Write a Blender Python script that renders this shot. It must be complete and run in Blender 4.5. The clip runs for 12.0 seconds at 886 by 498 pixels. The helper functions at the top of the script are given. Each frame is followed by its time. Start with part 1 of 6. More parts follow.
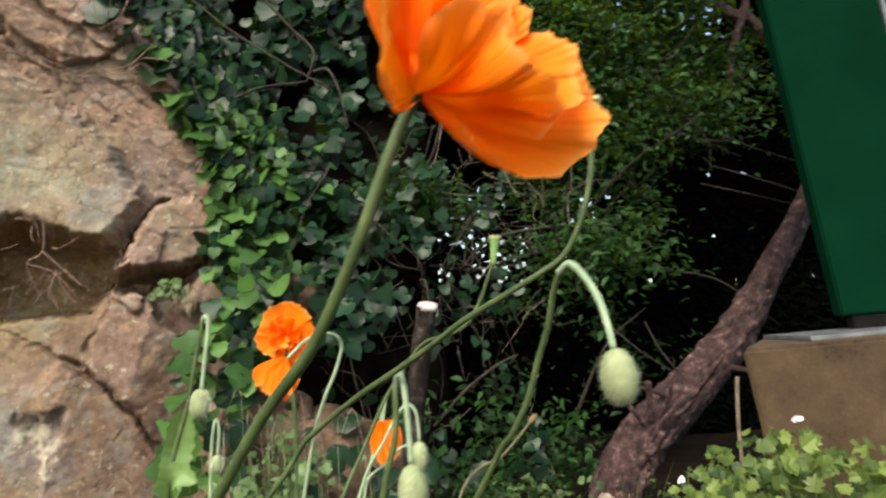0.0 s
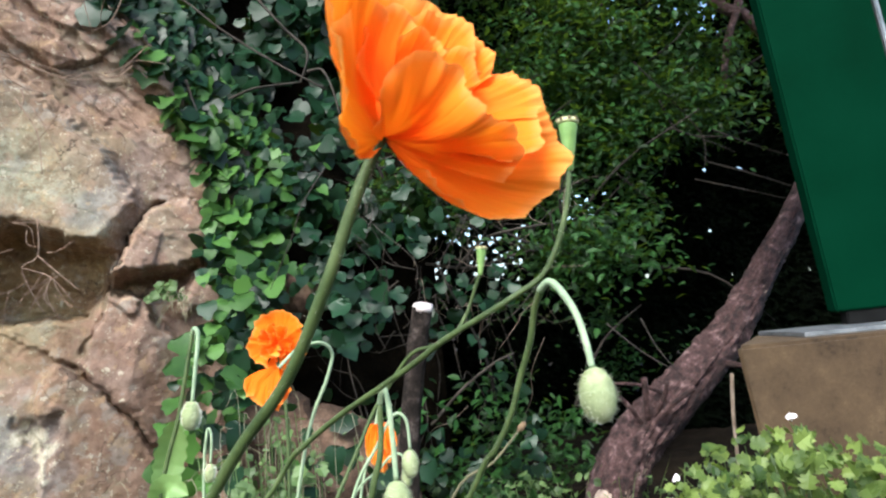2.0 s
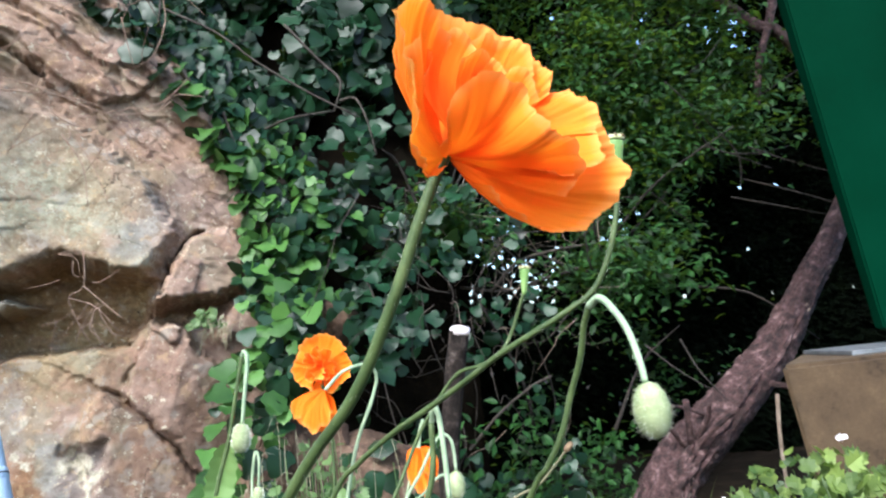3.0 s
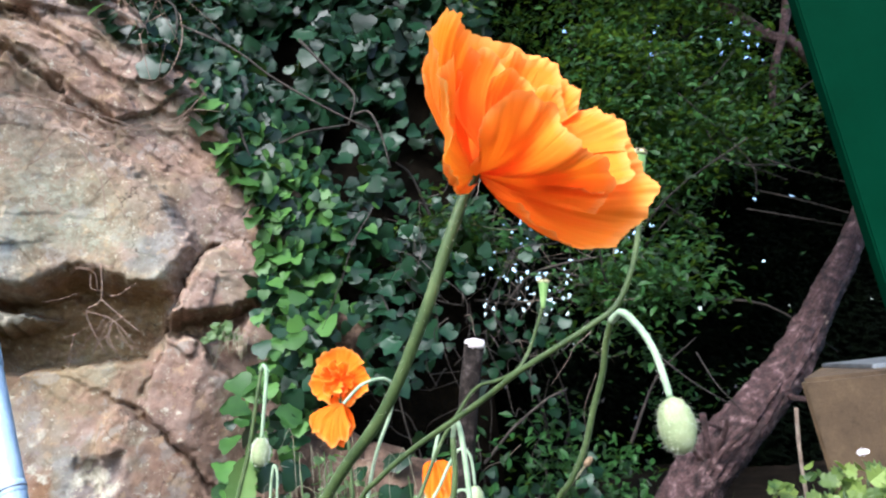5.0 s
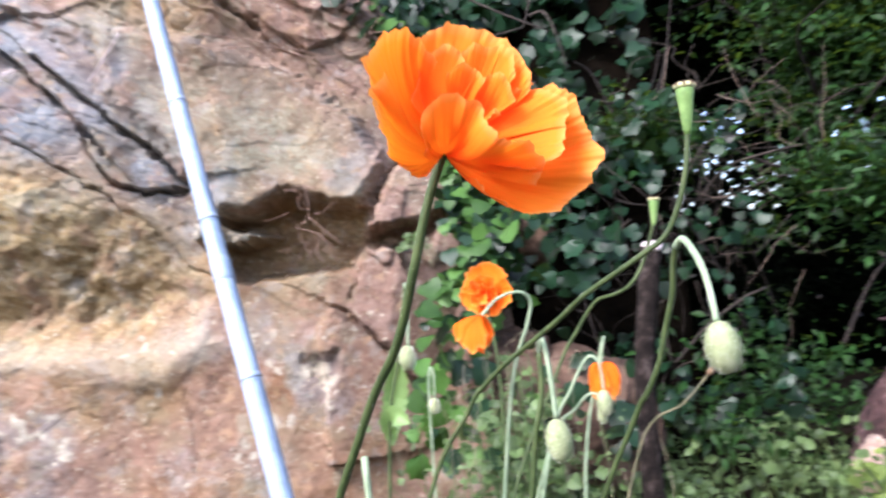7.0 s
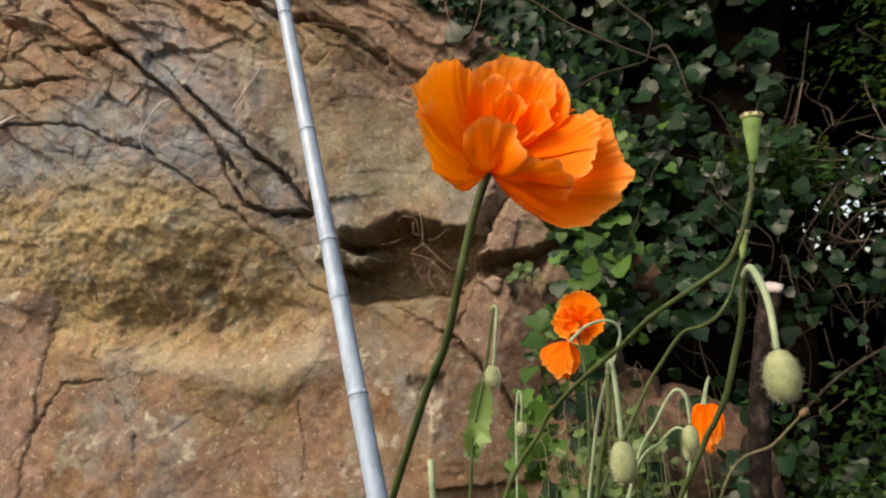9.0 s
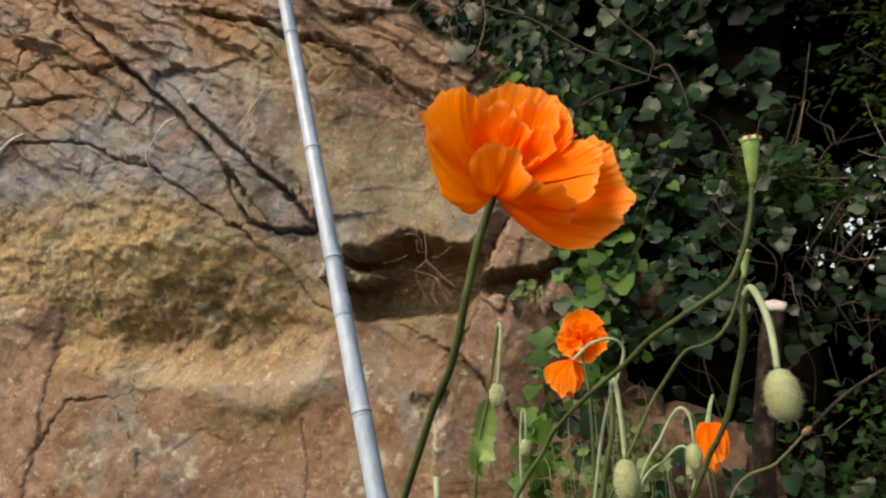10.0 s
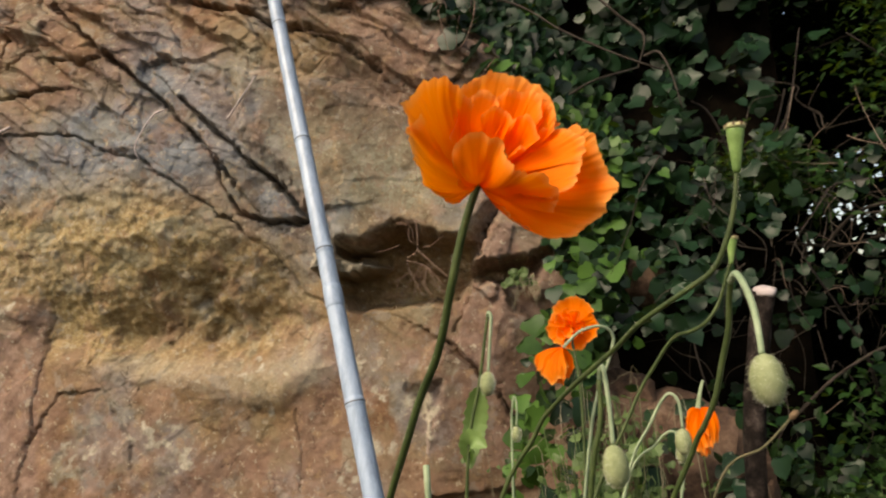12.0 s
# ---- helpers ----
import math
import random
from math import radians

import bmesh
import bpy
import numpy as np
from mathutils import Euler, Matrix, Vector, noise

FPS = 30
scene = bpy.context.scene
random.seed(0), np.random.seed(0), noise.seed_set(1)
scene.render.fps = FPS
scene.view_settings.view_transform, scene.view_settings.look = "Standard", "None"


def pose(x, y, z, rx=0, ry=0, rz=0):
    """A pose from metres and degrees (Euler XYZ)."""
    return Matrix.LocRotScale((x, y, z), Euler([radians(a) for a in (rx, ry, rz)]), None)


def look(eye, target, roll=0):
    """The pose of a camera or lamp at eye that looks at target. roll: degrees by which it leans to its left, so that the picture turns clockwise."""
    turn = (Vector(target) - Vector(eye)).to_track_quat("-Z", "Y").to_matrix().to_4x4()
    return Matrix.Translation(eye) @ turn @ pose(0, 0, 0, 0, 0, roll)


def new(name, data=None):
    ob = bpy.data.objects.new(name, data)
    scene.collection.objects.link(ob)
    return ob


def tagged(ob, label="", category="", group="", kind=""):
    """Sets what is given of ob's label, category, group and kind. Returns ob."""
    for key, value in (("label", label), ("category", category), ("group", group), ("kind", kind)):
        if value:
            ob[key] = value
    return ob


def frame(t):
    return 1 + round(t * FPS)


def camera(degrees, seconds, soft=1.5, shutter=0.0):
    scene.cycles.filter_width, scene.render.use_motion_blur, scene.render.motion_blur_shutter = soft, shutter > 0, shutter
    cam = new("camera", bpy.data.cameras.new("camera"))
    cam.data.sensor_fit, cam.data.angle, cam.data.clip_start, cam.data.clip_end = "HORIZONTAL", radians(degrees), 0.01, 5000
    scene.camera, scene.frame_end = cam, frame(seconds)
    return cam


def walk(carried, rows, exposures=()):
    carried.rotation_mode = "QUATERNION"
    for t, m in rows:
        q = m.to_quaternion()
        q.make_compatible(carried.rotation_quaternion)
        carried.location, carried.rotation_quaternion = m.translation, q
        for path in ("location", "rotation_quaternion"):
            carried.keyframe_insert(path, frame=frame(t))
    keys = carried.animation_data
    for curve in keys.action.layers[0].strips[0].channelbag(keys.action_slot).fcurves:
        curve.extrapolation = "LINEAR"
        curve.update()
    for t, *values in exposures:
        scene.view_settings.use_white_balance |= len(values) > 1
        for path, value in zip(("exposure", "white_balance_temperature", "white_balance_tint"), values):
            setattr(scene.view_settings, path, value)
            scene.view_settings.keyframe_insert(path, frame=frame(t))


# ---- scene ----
cam = camera(64.1, 12.0, soft=2.2, shutter=0.85)
PATH = [
    (0, (0.0178, 0.1745, 0.4548), (0.017, 2.162, 0.681), -5.1),
    (0.5, (0.0272, 0.1773, 0.4646), (0.058, 2.165, 0.681), -6.6),
    (1, (0.0291, 0.1696, 0.4684), (0.020, 2.162, 0.638), -7.2),
    (1.5, (0.0260, 0.1731, 0.4656), (0.032, 2.165, 0.643), -7.0),
    (2, (0.0237, 0.1715, 0.4613), (0.027, 2.160, 0.675), -5.7),
    (2.5, (0.0135, 0.1704, 0.4598), (0.026, 2.156, 0.698), -5.3),
    (3, (0.0182, 0.1679, 0.4597), (-0.061, 2.145, 0.751), -6.5),
    (5, (0.0154, 0.1667, 0.4607), (-0.095, 2.136, 0.790), -6.5),
    (5.5, (0.0222, 0.1655, 0.4617), (-0.136, 2.132, 0.790), -6.8),
    (6, (0.0341, 0.1615, 0.4622), (-0.301, 2.112, 0.748), -5.7),
    (6.5, (0.0518, 0.1554, 0.4646), (-0.462, 2.078, 0.660), -6.7),
    (7, (0.0637, 0.1485, 0.4648), (-0.633, 2.019, 0.584), -7.6),
    (7.5, (0.0788, 0.1445, 0.4634), (-0.802, 1.929, 0.660), -8.2),
    (9.5, (0.0849, 0.1397, 0.4557), (-0.902, 1.860, 0.716), -3.6),
    (10, (0.0860, 0.1367, 0.4569), (-0.901, 1.852, 0.747), -3.9),
    (10.5, (0.0866, 0.1343, 0.4585), (-0.912, 1.842, 0.752), -3.8),
    (11, (0.0859, 0.1358, 0.4564), (-0.904, 1.854, 0.718), -4.4),
    (11.5, (0.0882, 0.1376, 0.4547), (-0.905, 1.855, 0.711), -4.2),
    (12, (0.0878, 0.1374, 0.4569), (-0.885, 1.866, 0.715), -4.6),
]
EXPOSURES = [(0.0, 1.18, 7000, 4), (0.5, 1.33, 6850, 3), (1.0, 1.48, 6400, 3), (2.0, 1.56, 6000, 3), (3.0, 1.78, 5700, 4), (5.0, 1.76, 5600, 7), (6.0, 1.75, 5700, 12), (7.0, 1.79, 5850, 20), (7.7, 1.48, 6250, 14), (9.3, 0.56, 8300, 12), (12.0, 0.56, 8300, 12)]
walk(cam, [(t, look(eye, target, roll)) for t, eye, target, roll in PATH], EXPOSURES)

# ---- world and light ----
SUN_EL, SUN_ROT = radians(47.5), radians(199)
world = bpy.data.worlds.new("world")
scene.world = world
world.use_nodes = True
wn = world.node_tree.nodes
sky = wn.new("ShaderNodeTexSky")
sky.sky_type, sky.sun_disc, sky.sun_elevation, sky.sun_rotation = "NISHITA", False, SUN_EL, SUN_ROT
sky.dust_density, sky.ozone_density = 3.0, 0.6
wn["Background"].inputs["Strength"].default_value = 0.15
world.node_tree.links.new(sky.outputs["Color"], wn["Background"].inputs["Color"])
sun = new("sun", bpy.data.lights.new("sun", "SUN"))
sun.data.energy, sun.data.angle, sun.data.color = 1.6, radians(22), (1.0, 0.95, 0.88)
sun.matrix_world = look((-0.9, -2.2, 3.0), (0, 0.4, 0))

# ---- numeric noise for surfaces ----
TABLE = np.random.RandomState(5).rand(256, 256)


def vnoise(x, y):
    """Smooth value noise, 0 to 1, one bump a unit."""
    xi, yi = np.floor(x).astype(int), np.floor(y).astype(int)
    fx, fy = x - xi, y - yi
    fx, fy = fx * fx * (3 - 2 * fx), fy * fy * (3 - 2 * fy)
    g = lambda a, b: TABLE[(xi + a) & 255, (yi + b) & 255]
    return (g(0, 0) * (1 - fx) + g(1, 0) * fx) * (1 - fy) + (g(0, 1) * (1 - fx) + g(1, 1) * fx) * fy


def fbm(x, y, octaves=4):
    total, amp = 0, 0.5
    for k in range(octaves):
        total = total + amp * (vnoise(x * 2 ** k + 17.3 * k, y * 2 ** k + 9.1 * k) - 0.5)
        amp *= 0.5
    return total


def seg_distance(u, v, line):
    best = np.full(u.shape, 9.0)
    for (a, b), (c, d) in zip(line, line[1:]):
        k = np.clip(((u - a) * (c - a) + (v - b) * (d - b)) / ((c - a) ** 2 + (d - b) ** 2 + 1e-9), 0, 1)
        best = np.minimum(best, np.hypot(u - a - k * (c - a), v - b - k * (d - b)))
    return best


def seg_side(u, v, line):
    """Above zero to the left of the line as it runs."""
    best, side = np.full(u.shape, 9.0), np.zeros(u.shape)
    for (a, b), (c, d) in zip(line, line[1:]):
        k = np.clip(((u - a) * (c - a) + (v - b) * (d - b)) / ((c - a) ** 2 + (d - b) ** 2 + 1e-9), 0, 1)
        away = np.hypot(u - a - k * (c - a), v - b - k * (d - b))
        side = np.where(away < best, (c - a) * (v - b) - (d - b) * (u - a), side)
        best = np.minimum(best, away)
    return side


def poly_distance(u, v, poly):
    """Distance to the outline, positive inside."""
    inside = np.zeros(u.shape, bool)
    for (a, b), (c, d) in zip(poly, poly[1:] + poly[:1]):
        cross = ((b > v) != (d > v)) & (u < (c - a) * (v - b) / (d - b + 1e-12) + a)
        inside ^= cross
    dist = seg_distance(u, v, poly + poly[:1])
    return np.where(inside, dist, -dist)


def facets(u, v, seed):
    """Tilted planes, one to a unit cell, and the distance to the joint between them."""
    rs = np.random.RandomState(seed)
    px, py, gx, gy = (rs.rand(64, 64) for _ in range(4))
    ui, vi = np.floor(u).astype(int), np.floor(v).astype(int)
    first, second, high = np.full(u.shape, 9.0), np.full(u.shape, 9.0), np.zeros(u.shape)
    for a in (-1, 0, 1):
        for b in (-1, 0, 1):
            i, j = (ui + a) & 63, (vi + b) & 63
            du, dv = u - (ui + a) - px[i, j], v - (vi + b) - py[i, j]
            d = np.hypot(du, dv)
            plane = (gx[i, j] - 0.5) * du + (gy[i, j] - 0.5) * dv + (px[j, i] - 0.5) * 0.4
            nearer = d < first
            second = np.where(nearer, first, np.minimum(second, d))
            high = np.where(nearer, plane, high)
            first = np.where(nearer, d, first)
    return high, second - first


def step(d, soft):
    k = np.clip(d / soft * 0.5 + 0.5, 0, 1)
    return k * k * (3 - 2 * k)


# ---- mesh helpers ----
def from_lists(name, verts, faces, mat, smooth=True):
    me = bpy.data.meshes.new(name)
    me.from_pydata([tuple(v) for v in verts], [], [tuple(f) for f in faces])
    me.materials.append(mat)
    if smooth:
        me.polygons.foreach_set("use_smooth", [True] * len(me.polygons))
    me.update()
    return me


def part(name, mesh, parent, label=""):
    ob = new(name, mesh)
    if parent is not None:
        ob.parent = parent
        ob.matrix_parent_inverse = parent.matrix_basis.inverted()
    return tagged(ob, label)


def thing(name, place, label, category, group="", kind=""):
    ob = new(name)
    ob.empty_display_size = 0.02
    ob.matrix_basis = Matrix.Translation(place)
    return tagged(ob, label, category, group, kind)


def spline(points, per=6):
    p = [Vector(q) for q in points]
    p = [p[0] * 2 - p[1]] + p + [p[-1] * 2 - p[-2]]
    out = []
    for i in range(1, len(p) - 2):
        for k in range(per):
            t = k / per
            out.append(0.5 * (2 * p[i] + (p[i + 1] - p[i - 1]) * t + (2 * p[i - 1] - 5 * p[i] + 4 * p[i + 1] - p[i + 2]) * t * t
                              + (3 * p[i] - p[i - 1] - 3 * p[i + 1] + p[i + 2]) * t ** 3))
    return out + [p[-2]]


def tube(points, radii, sides=8, per=6, rough=0.0, seed=0, cap=True, ridge=0.0):
    """Vertices and faces of a tapered tube along a smooth line."""
    line = spline(points, per)
    rnd = random.Random(seed)
    n = len(line)
    verts, faces = [], []
    side = None
    for i, c in enumerate(line):
        tan = (line[min(i + 1, n - 1)] - line[max(i - 1, 0)]).normalized()
        if side is None:
            side = tan.orthogonal().normalized()
        side = (side - tan * side.dot(tan)).normalized()
        other = tan.cross(side)
        f = i / (n - 1) * (len(radii) - 1)
        j = min(int(f), len(radii) - 2)
        r = radii[j] + (radii[j + 1] - radii[j]) * (f - j)
        for k in range(sides):
            a = 2 * math.pi * k / sides
            q = r * (1 + 0.4 * rough * (rnd.random() - 0.5) + 1.2 * rough * noise.noise(c * 12 + Vector((k * 0.9, seed, 0))) + 0.7 * rough * noise.noise(c * 30 + Vector((k * 2.3, seed, 5))))
            if ridge:
                split = abs(noise.noise(Vector((math.cos(a) * 3.4, math.sin(a) * 3.4, i * 0.045 + seed)) + 0.25 * Vector((noise.noise(c * 60), noise.noise(c * 60 + Vector((5, k * 0.3, 0))), 0))))
                plate = abs(noise.noise(Vector((math.cos(a) * 2.5 + 9, math.sin(a) * 2.5, i * 0.16))))
                q -= r * ridge * (max(0, 1 - split / 0.14) + 0.5 * max(0, 1 - plate / 0.1))
            verts.append(c + (side * math.cos(a) + other * math.sin(a)) * q)
    for i in range(n - 1):
        for k in range(sides):
            a, b = i * sides + k, i * sides + (k + 1) % sides
            faces.append((a, b, b + sides, a + sides))
    if cap:
        faces += [tuple(range(sides))[::-1], tuple(range((n - 1) * sides, n * sides))]
    return verts, faces


def join(lists):
    verts, faces = [], []
    for v, f in lists:
        o = len(verts)
        verts += list(v)
        faces += [tuple(i + o for i in q) for q in f]
    return verts, faces


def lathe(profile, sides=16, ribs=0, rib=0.0):
    """A turned body about z from (radius, height) pairs."""
    verts, faces = [], []
    for r, h in profile:
        for k in range(sides):
            a = 2 * math.pi * k / sides
            q = r * (1 + (rib * math.cos(a * ribs) if ribs else 0))
            verts.append(Vector((q * math.cos(a), q * math.sin(a), h)))
    for i in range(len(profile) - 1):
        for k in range(sides):
            a, b = i * sides + k, i * sides + (k + 1) % sides
            faces.append((a, b, b + sides, a + sides))
    return verts, faces + [tuple(range(sides))[::-1], tuple(range(len(verts) - sides, len(verts)))]


def placed(lists, m):
    return [m @ Vector(v) for v in lists[0]], lists[1]


def along(axis, at):
    return Matrix.Translation(at) @ Vector(axis).to_track_quat("Z", "Y").to_matrix().to_4x4()


# ---- materials ----
def material(name):
    m = bpy.data.materials.new(name)
    m.use_nodes = True
    t = m.node_tree
    return m, t.nodes, t.links, t.nodes["Principled BSDF"]


def ramp(nodes, links, source, stops):
    r = nodes.new("ShaderNodeValToRGB")
    e = r.color_ramp.elements
    e[0].position, e[0].color = stops[0][0], (*stops[0][1], 1)
    e[1].position, e[1].color = stops[-1][0], (*stops[-1][1], 1)
    for p, c in stops[1:-1]:
        e.new(p).color = (*c, 1)
    links.new(source, r.inputs["Fac"])
    return r.outputs["Color"]


def noisy(nodes, links, scale, detail=6.0, rough=0.6, stretch=None, coords="Object"):
    tc = nodes.new("ShaderNodeTexCoord")
    n = nodes.new("ShaderNodeTexNoise")
    n.inputs["Scale"].default_value, n.inputs["Detail"].default_value, n.inputs["Roughness"].default_value = scale, detail, rough
    if stretch:
        mp = nodes.new("ShaderNodeMapping")
        mp.inputs["Scale"].default_value = stretch
        links.new(tc.outputs[coords], mp.inputs["Vector"])
        links.new(mp.outputs["Vector"], n.inputs["Vector"])
    else:
        links.new(tc.outputs[coords], n.inputs["Vector"])
    return n.outputs["Fac"]


def blend(nodes, links, fac, a, b, mode="MIX"):
    n = nodes.new("ShaderNodeMix")
    n.data_type, n.blend_type = "RGBA", mode
    for value, key in ((fac, 0), (a, 6), (b, 7)):
        if isinstance(value, bpy.types.NodeSocket):
            links.new(value, n.inputs[key])
        else:
            n.inputs[key].default_value = value if key == 0 else (*value, 1)
    return n.outputs[2]


def bump(nodes, links, bsdf, height, strength, distance):
    b = nodes.new("ShaderNodeBump")
    b.inputs["Strength"].default_value, b.inputs["Distance"].default_value = strength, distance
    links.new(height, b.inputs["Height"])
    links.new(b.outputs["Normal"], bsdf.inputs["Normal"])


def mottled(name, stops, scale, roughness, fine=None, relief=0.3, distance=0.002, stretch=None, per_object=0.0, per_island=0.0, specular=0.4):
    """A surface whose colour runs through stops by coarse and fine noise."""
    m, n, l, b = material(name)
    coarse, small = noisy(n, l, scale, stretch=stretch), noisy(n, l, fine or scale * 7, 8, 0.7, stretch=stretch)
    mix = n.new("ShaderNodeMath")
    mix.operation = "MULTIPLY_ADD"
    l.new(small, mix.inputs[0])
    mix.inputs[1].default_value = 0.45
    sub = n.new("ShaderNodeMath")
    sub.operation = "MULTIPLY_ADD"
    l.new(coarse, sub.inputs[0])
    sub.inputs[1].default_value, sub.inputs[2].default_value = 1.3, -0.4
    l.new(sub.outputs[0], mix.inputs[2])
    colour = ramp(n, l, mix.outputs[0], stops)
    for amount, node, socket in ((per_object, "ShaderNodeObjectInfo", "Random"), (per_island, "ShaderNodeNewGeometry", "Random Per Island")):
        if amount:
            src = n.new(node)
            hs = n.new("ShaderNodeHueSaturation")
            mr = n.new("ShaderNodeMapRange")
            mr.inputs[3].default_value, mr.inputs[4].default_value = 1 - amount, 1 + amount
            l.new(src.outputs[socket], mr.inputs[0])
            l.new(mr.outputs[0], hs.inputs["Value"])
            l.new(colour, hs.inputs["Color"])
            colour = hs.outputs["Color"]
    l.new(colour, b.inputs["Base Color"])
    b.inputs["Roughness"].default_value = roughness
    b.inputs["Specular IOR Level"].default_value = specular
    bump(n, l, b, small, relief, distance)
    return m


def leafy(name, dark, light, rough=0.45, passing=0.25, vary=0.35, scale=60, island=True, specular=0.5):
    """A leaf: gloss on top, some light coming through, each leaf its own shade."""
    m, n, l, b = material(name)
    geo = n.new("ShaderNodeNewGeometry" if island else "ShaderNodeObjectInfo")
    rand = geo.outputs["Random Per Island" if island else "Random"]
    spots = noisy(n, l, scale, 4)
    add = n.new("ShaderNodeMath")
    add.operation = "MULTIPLY_ADD"
    l.new(spots, add.inputs[0])
    add.inputs[1].default_value = 0.5
    mul = n.new("ShaderNodeMath")
    mul.operation = "MULTIPLY_ADD"
    l.new(rand, mul.inputs[0])
    mul.inputs[1].default_value, mul.inputs[2].default_value = 0.9, -0.2
    l.new(mul.outputs[0], add.inputs[2])
    mid = tuple((a + c) / 2 for a, c in zip(dark, light))
    colour = ramp(n, l, add.outputs[0], [(0.05, dark), (0.5, mid), (0.95, light)])
    l.new(colour, b.inputs["Base Color"])
    b.inputs["Roughness"].default_value = rough
    b.inputs["Specular IOR Level"].default_value = specular
    bump(n, l, b, noisy(n, l, scale * 4, 3), 0.25, 0.001)
    tr = n.new("ShaderNodeBsdfTranslucent")
    l.new(blend(n, l, 0.5, colour, (0.25, 0.4, 0.03)), tr.inputs["Color"])
    mx = n.new("ShaderNodeMixShader")
    mx.inputs[0].default_value = passing
    l.new(b.outputs[0], mx.inputs[1])
    l.new(tr.outputs[0], mx.inputs[2])
    l.new(mx.outputs[0], n["Material Output"].inputs["Surface"])
    return m


def rock_material():
    m, n, l, b = material("weathered_rock")
    zone = n.new("ShaderNodeAttribute")
    zone.attribute_name = "zone"
    sep = n.new("ShaderNodeSeparateColor")
    l.new(zone.outputs["Color"], sep.inputs[0])
    big, mid, small = noisy(n, l, 5, 5), noisy(n, l, 24, 10, 0.75), noisy(n, l, 130, 6, 0.75)
    brown = ramp(n, l, mid, [(0.3, (0.14, 0.076, 0.042)), (0.43, (0.22, 0.125, 0.07)), (0.56, (0.305, 0.185, 0.108)), (0.7, (0.4, 0.275, 0.185))])
    plum = ramp(n, l, small, [(0.3, (0.17, 0.107, 0.083)), (0.7, (0.33, 0.225, 0.17))])
    base = blend(n, l, ramp(n, l, big, [(0.42, (0, 0, 0)), (0.6, (0.7, 0.7, 0.7))]), brown, plum)
    ochre = ramp(n, l, mid, [(0.32, (0.2, 0.115, 0.04)), (0.46, (0.33, 0.245, 0.1)), (0.58, (0.45, 0.36, 0.175)), (0.72, (0.62, 0.54, 0.34))])
    ochre = blend(n, l, 0.72, ochre, ramp(n, l, noisy(n, l, 80, 6, 0.8), [(0.4, (0.14, 0.08, 0.028)), (0.45, (0.42, 0.28, 0.11)), (0.55, (0.56, 0.42, 0.19)), (0.59, (0.76, 0.68, 0.46))]))
    ochre = blend(n, l, ramp(n, l, noisy(n, l, 15, 9, 0.72), [(0.545, (0, 0, 0)), (0.57, (0.42, 0.42, 0.42))]), ochre, (0.2, 0.13, 0.05))
    ochre = blend(n, l, 0.3, ochre, (0.31, 0.27, 0.165))
    base = blend(n, l, sep.outputs[1], base, ochre)
    grey = ramp(n, l, mid, [(0.3, (0.17, 0.155, 0.105)), (0.47, (0.3, 0.29, 0.205)), (0.56, (0.37, 0.365, 0.265)), (0.7, (0.52, 0.505, 0.4))])
    lich = n.new("ShaderNodeMath")
    lich.operation = "MULTIPLY"
    l.new(sep.outputs[0], lich.inputs[0])
    l.new(ramp(n, l, small, [(0.32, (0.35, 0.35, 0.35)), (0.55, (1, 1, 1))]), lich.inputs[1])
    base = blend(n, l, lich.outputs[0], base, grey)
    base = blend(n, l, zone.outputs["Alpha"], base, ramp(n, l, mid, [(0.3, (0.12, 0.13, 0.145)), (0.5, (0.235, 0.26, 0.285)), (0.72, (0.4, 0.42, 0.43))]))
    blush = n.new("ShaderNodeAttribute")
    blush.attribute_name = "mauve"
    base = blend(n, l, blush.outputs["Fac"], base, ramp(n, l, mid, [(0.3, (0.12, 0.072, 0.055)), (0.46, (0.26, 0.168, 0.13)), (0.58, (0.35, 0.24, 0.19)), (0.72, (0.47, 0.35, 0.28))]))
    # dark brown of stones and hollows, the hollows' shade put into it
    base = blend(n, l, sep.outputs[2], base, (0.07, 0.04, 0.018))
    for scale, lo, hi, much, tint in ((8.3, 0.54, 0.58, 0.3, (0.27, 0.245, 0.15)), (12.7, 0.55, 0.58, 0.35, (0.34, 0.2, 0.14)), (17.9, 0.57, 0.6, 0.4, (0.36, 0.34, 0.3)), (31, 0.58, 0.61, 0.35, (0.48, 0.33, 0.18)), (22.3, 0.57, 0.6, 0.45, (0.14, 0.085, 0.048)), (64, 0.6, 0.64, 0.4, (0.12, 0.08, 0.05)), (78, 0.61, 0.64, 0.5, (0.62, 0.54, 0.4))):
        base = blend(n, l, ramp(n, l, noisy(n, l, scale, 7, 0.68), [(lo, (0, 0, 0)), (hi, (much, much, much))]), base, tint)
    pale = n.new("ShaderNodeAttribute")
    pale.attribute_name = "crust"
    base = blend(n, l, pale.outputs["Fac"], base, ramp(n, l, small, [(0.35, (0.3, 0.27, 0.2)), (0.6, (0.56, 0.52, 0.42))]))
    # hair cracks
    where = ramp(n, l, noisy(n, l, 5.3, 3), [(0.45, (0, 0, 0)), (0.58, (0.9, 0.9, 0.9))])
    thin = ramp(n, l, noisy(n, l, 7.1, 4, 0.55), [(0.4955, (0, 0, 0)), (0.5, (1, 1, 1)), (0.5045, (0, 0, 0))])
    both = n.new("ShaderNodeMath")
    both.operation = "MULTIPLY"
    l.new(where, both.inputs[0])
    l.new(thin, both.inputs[1])
    lines = both.outputs[0]
    base = blend(n, l, lines, base, (0.05, 0.033, 0.022))
    spots = noisy(n, l, 42, 6, 0.75)
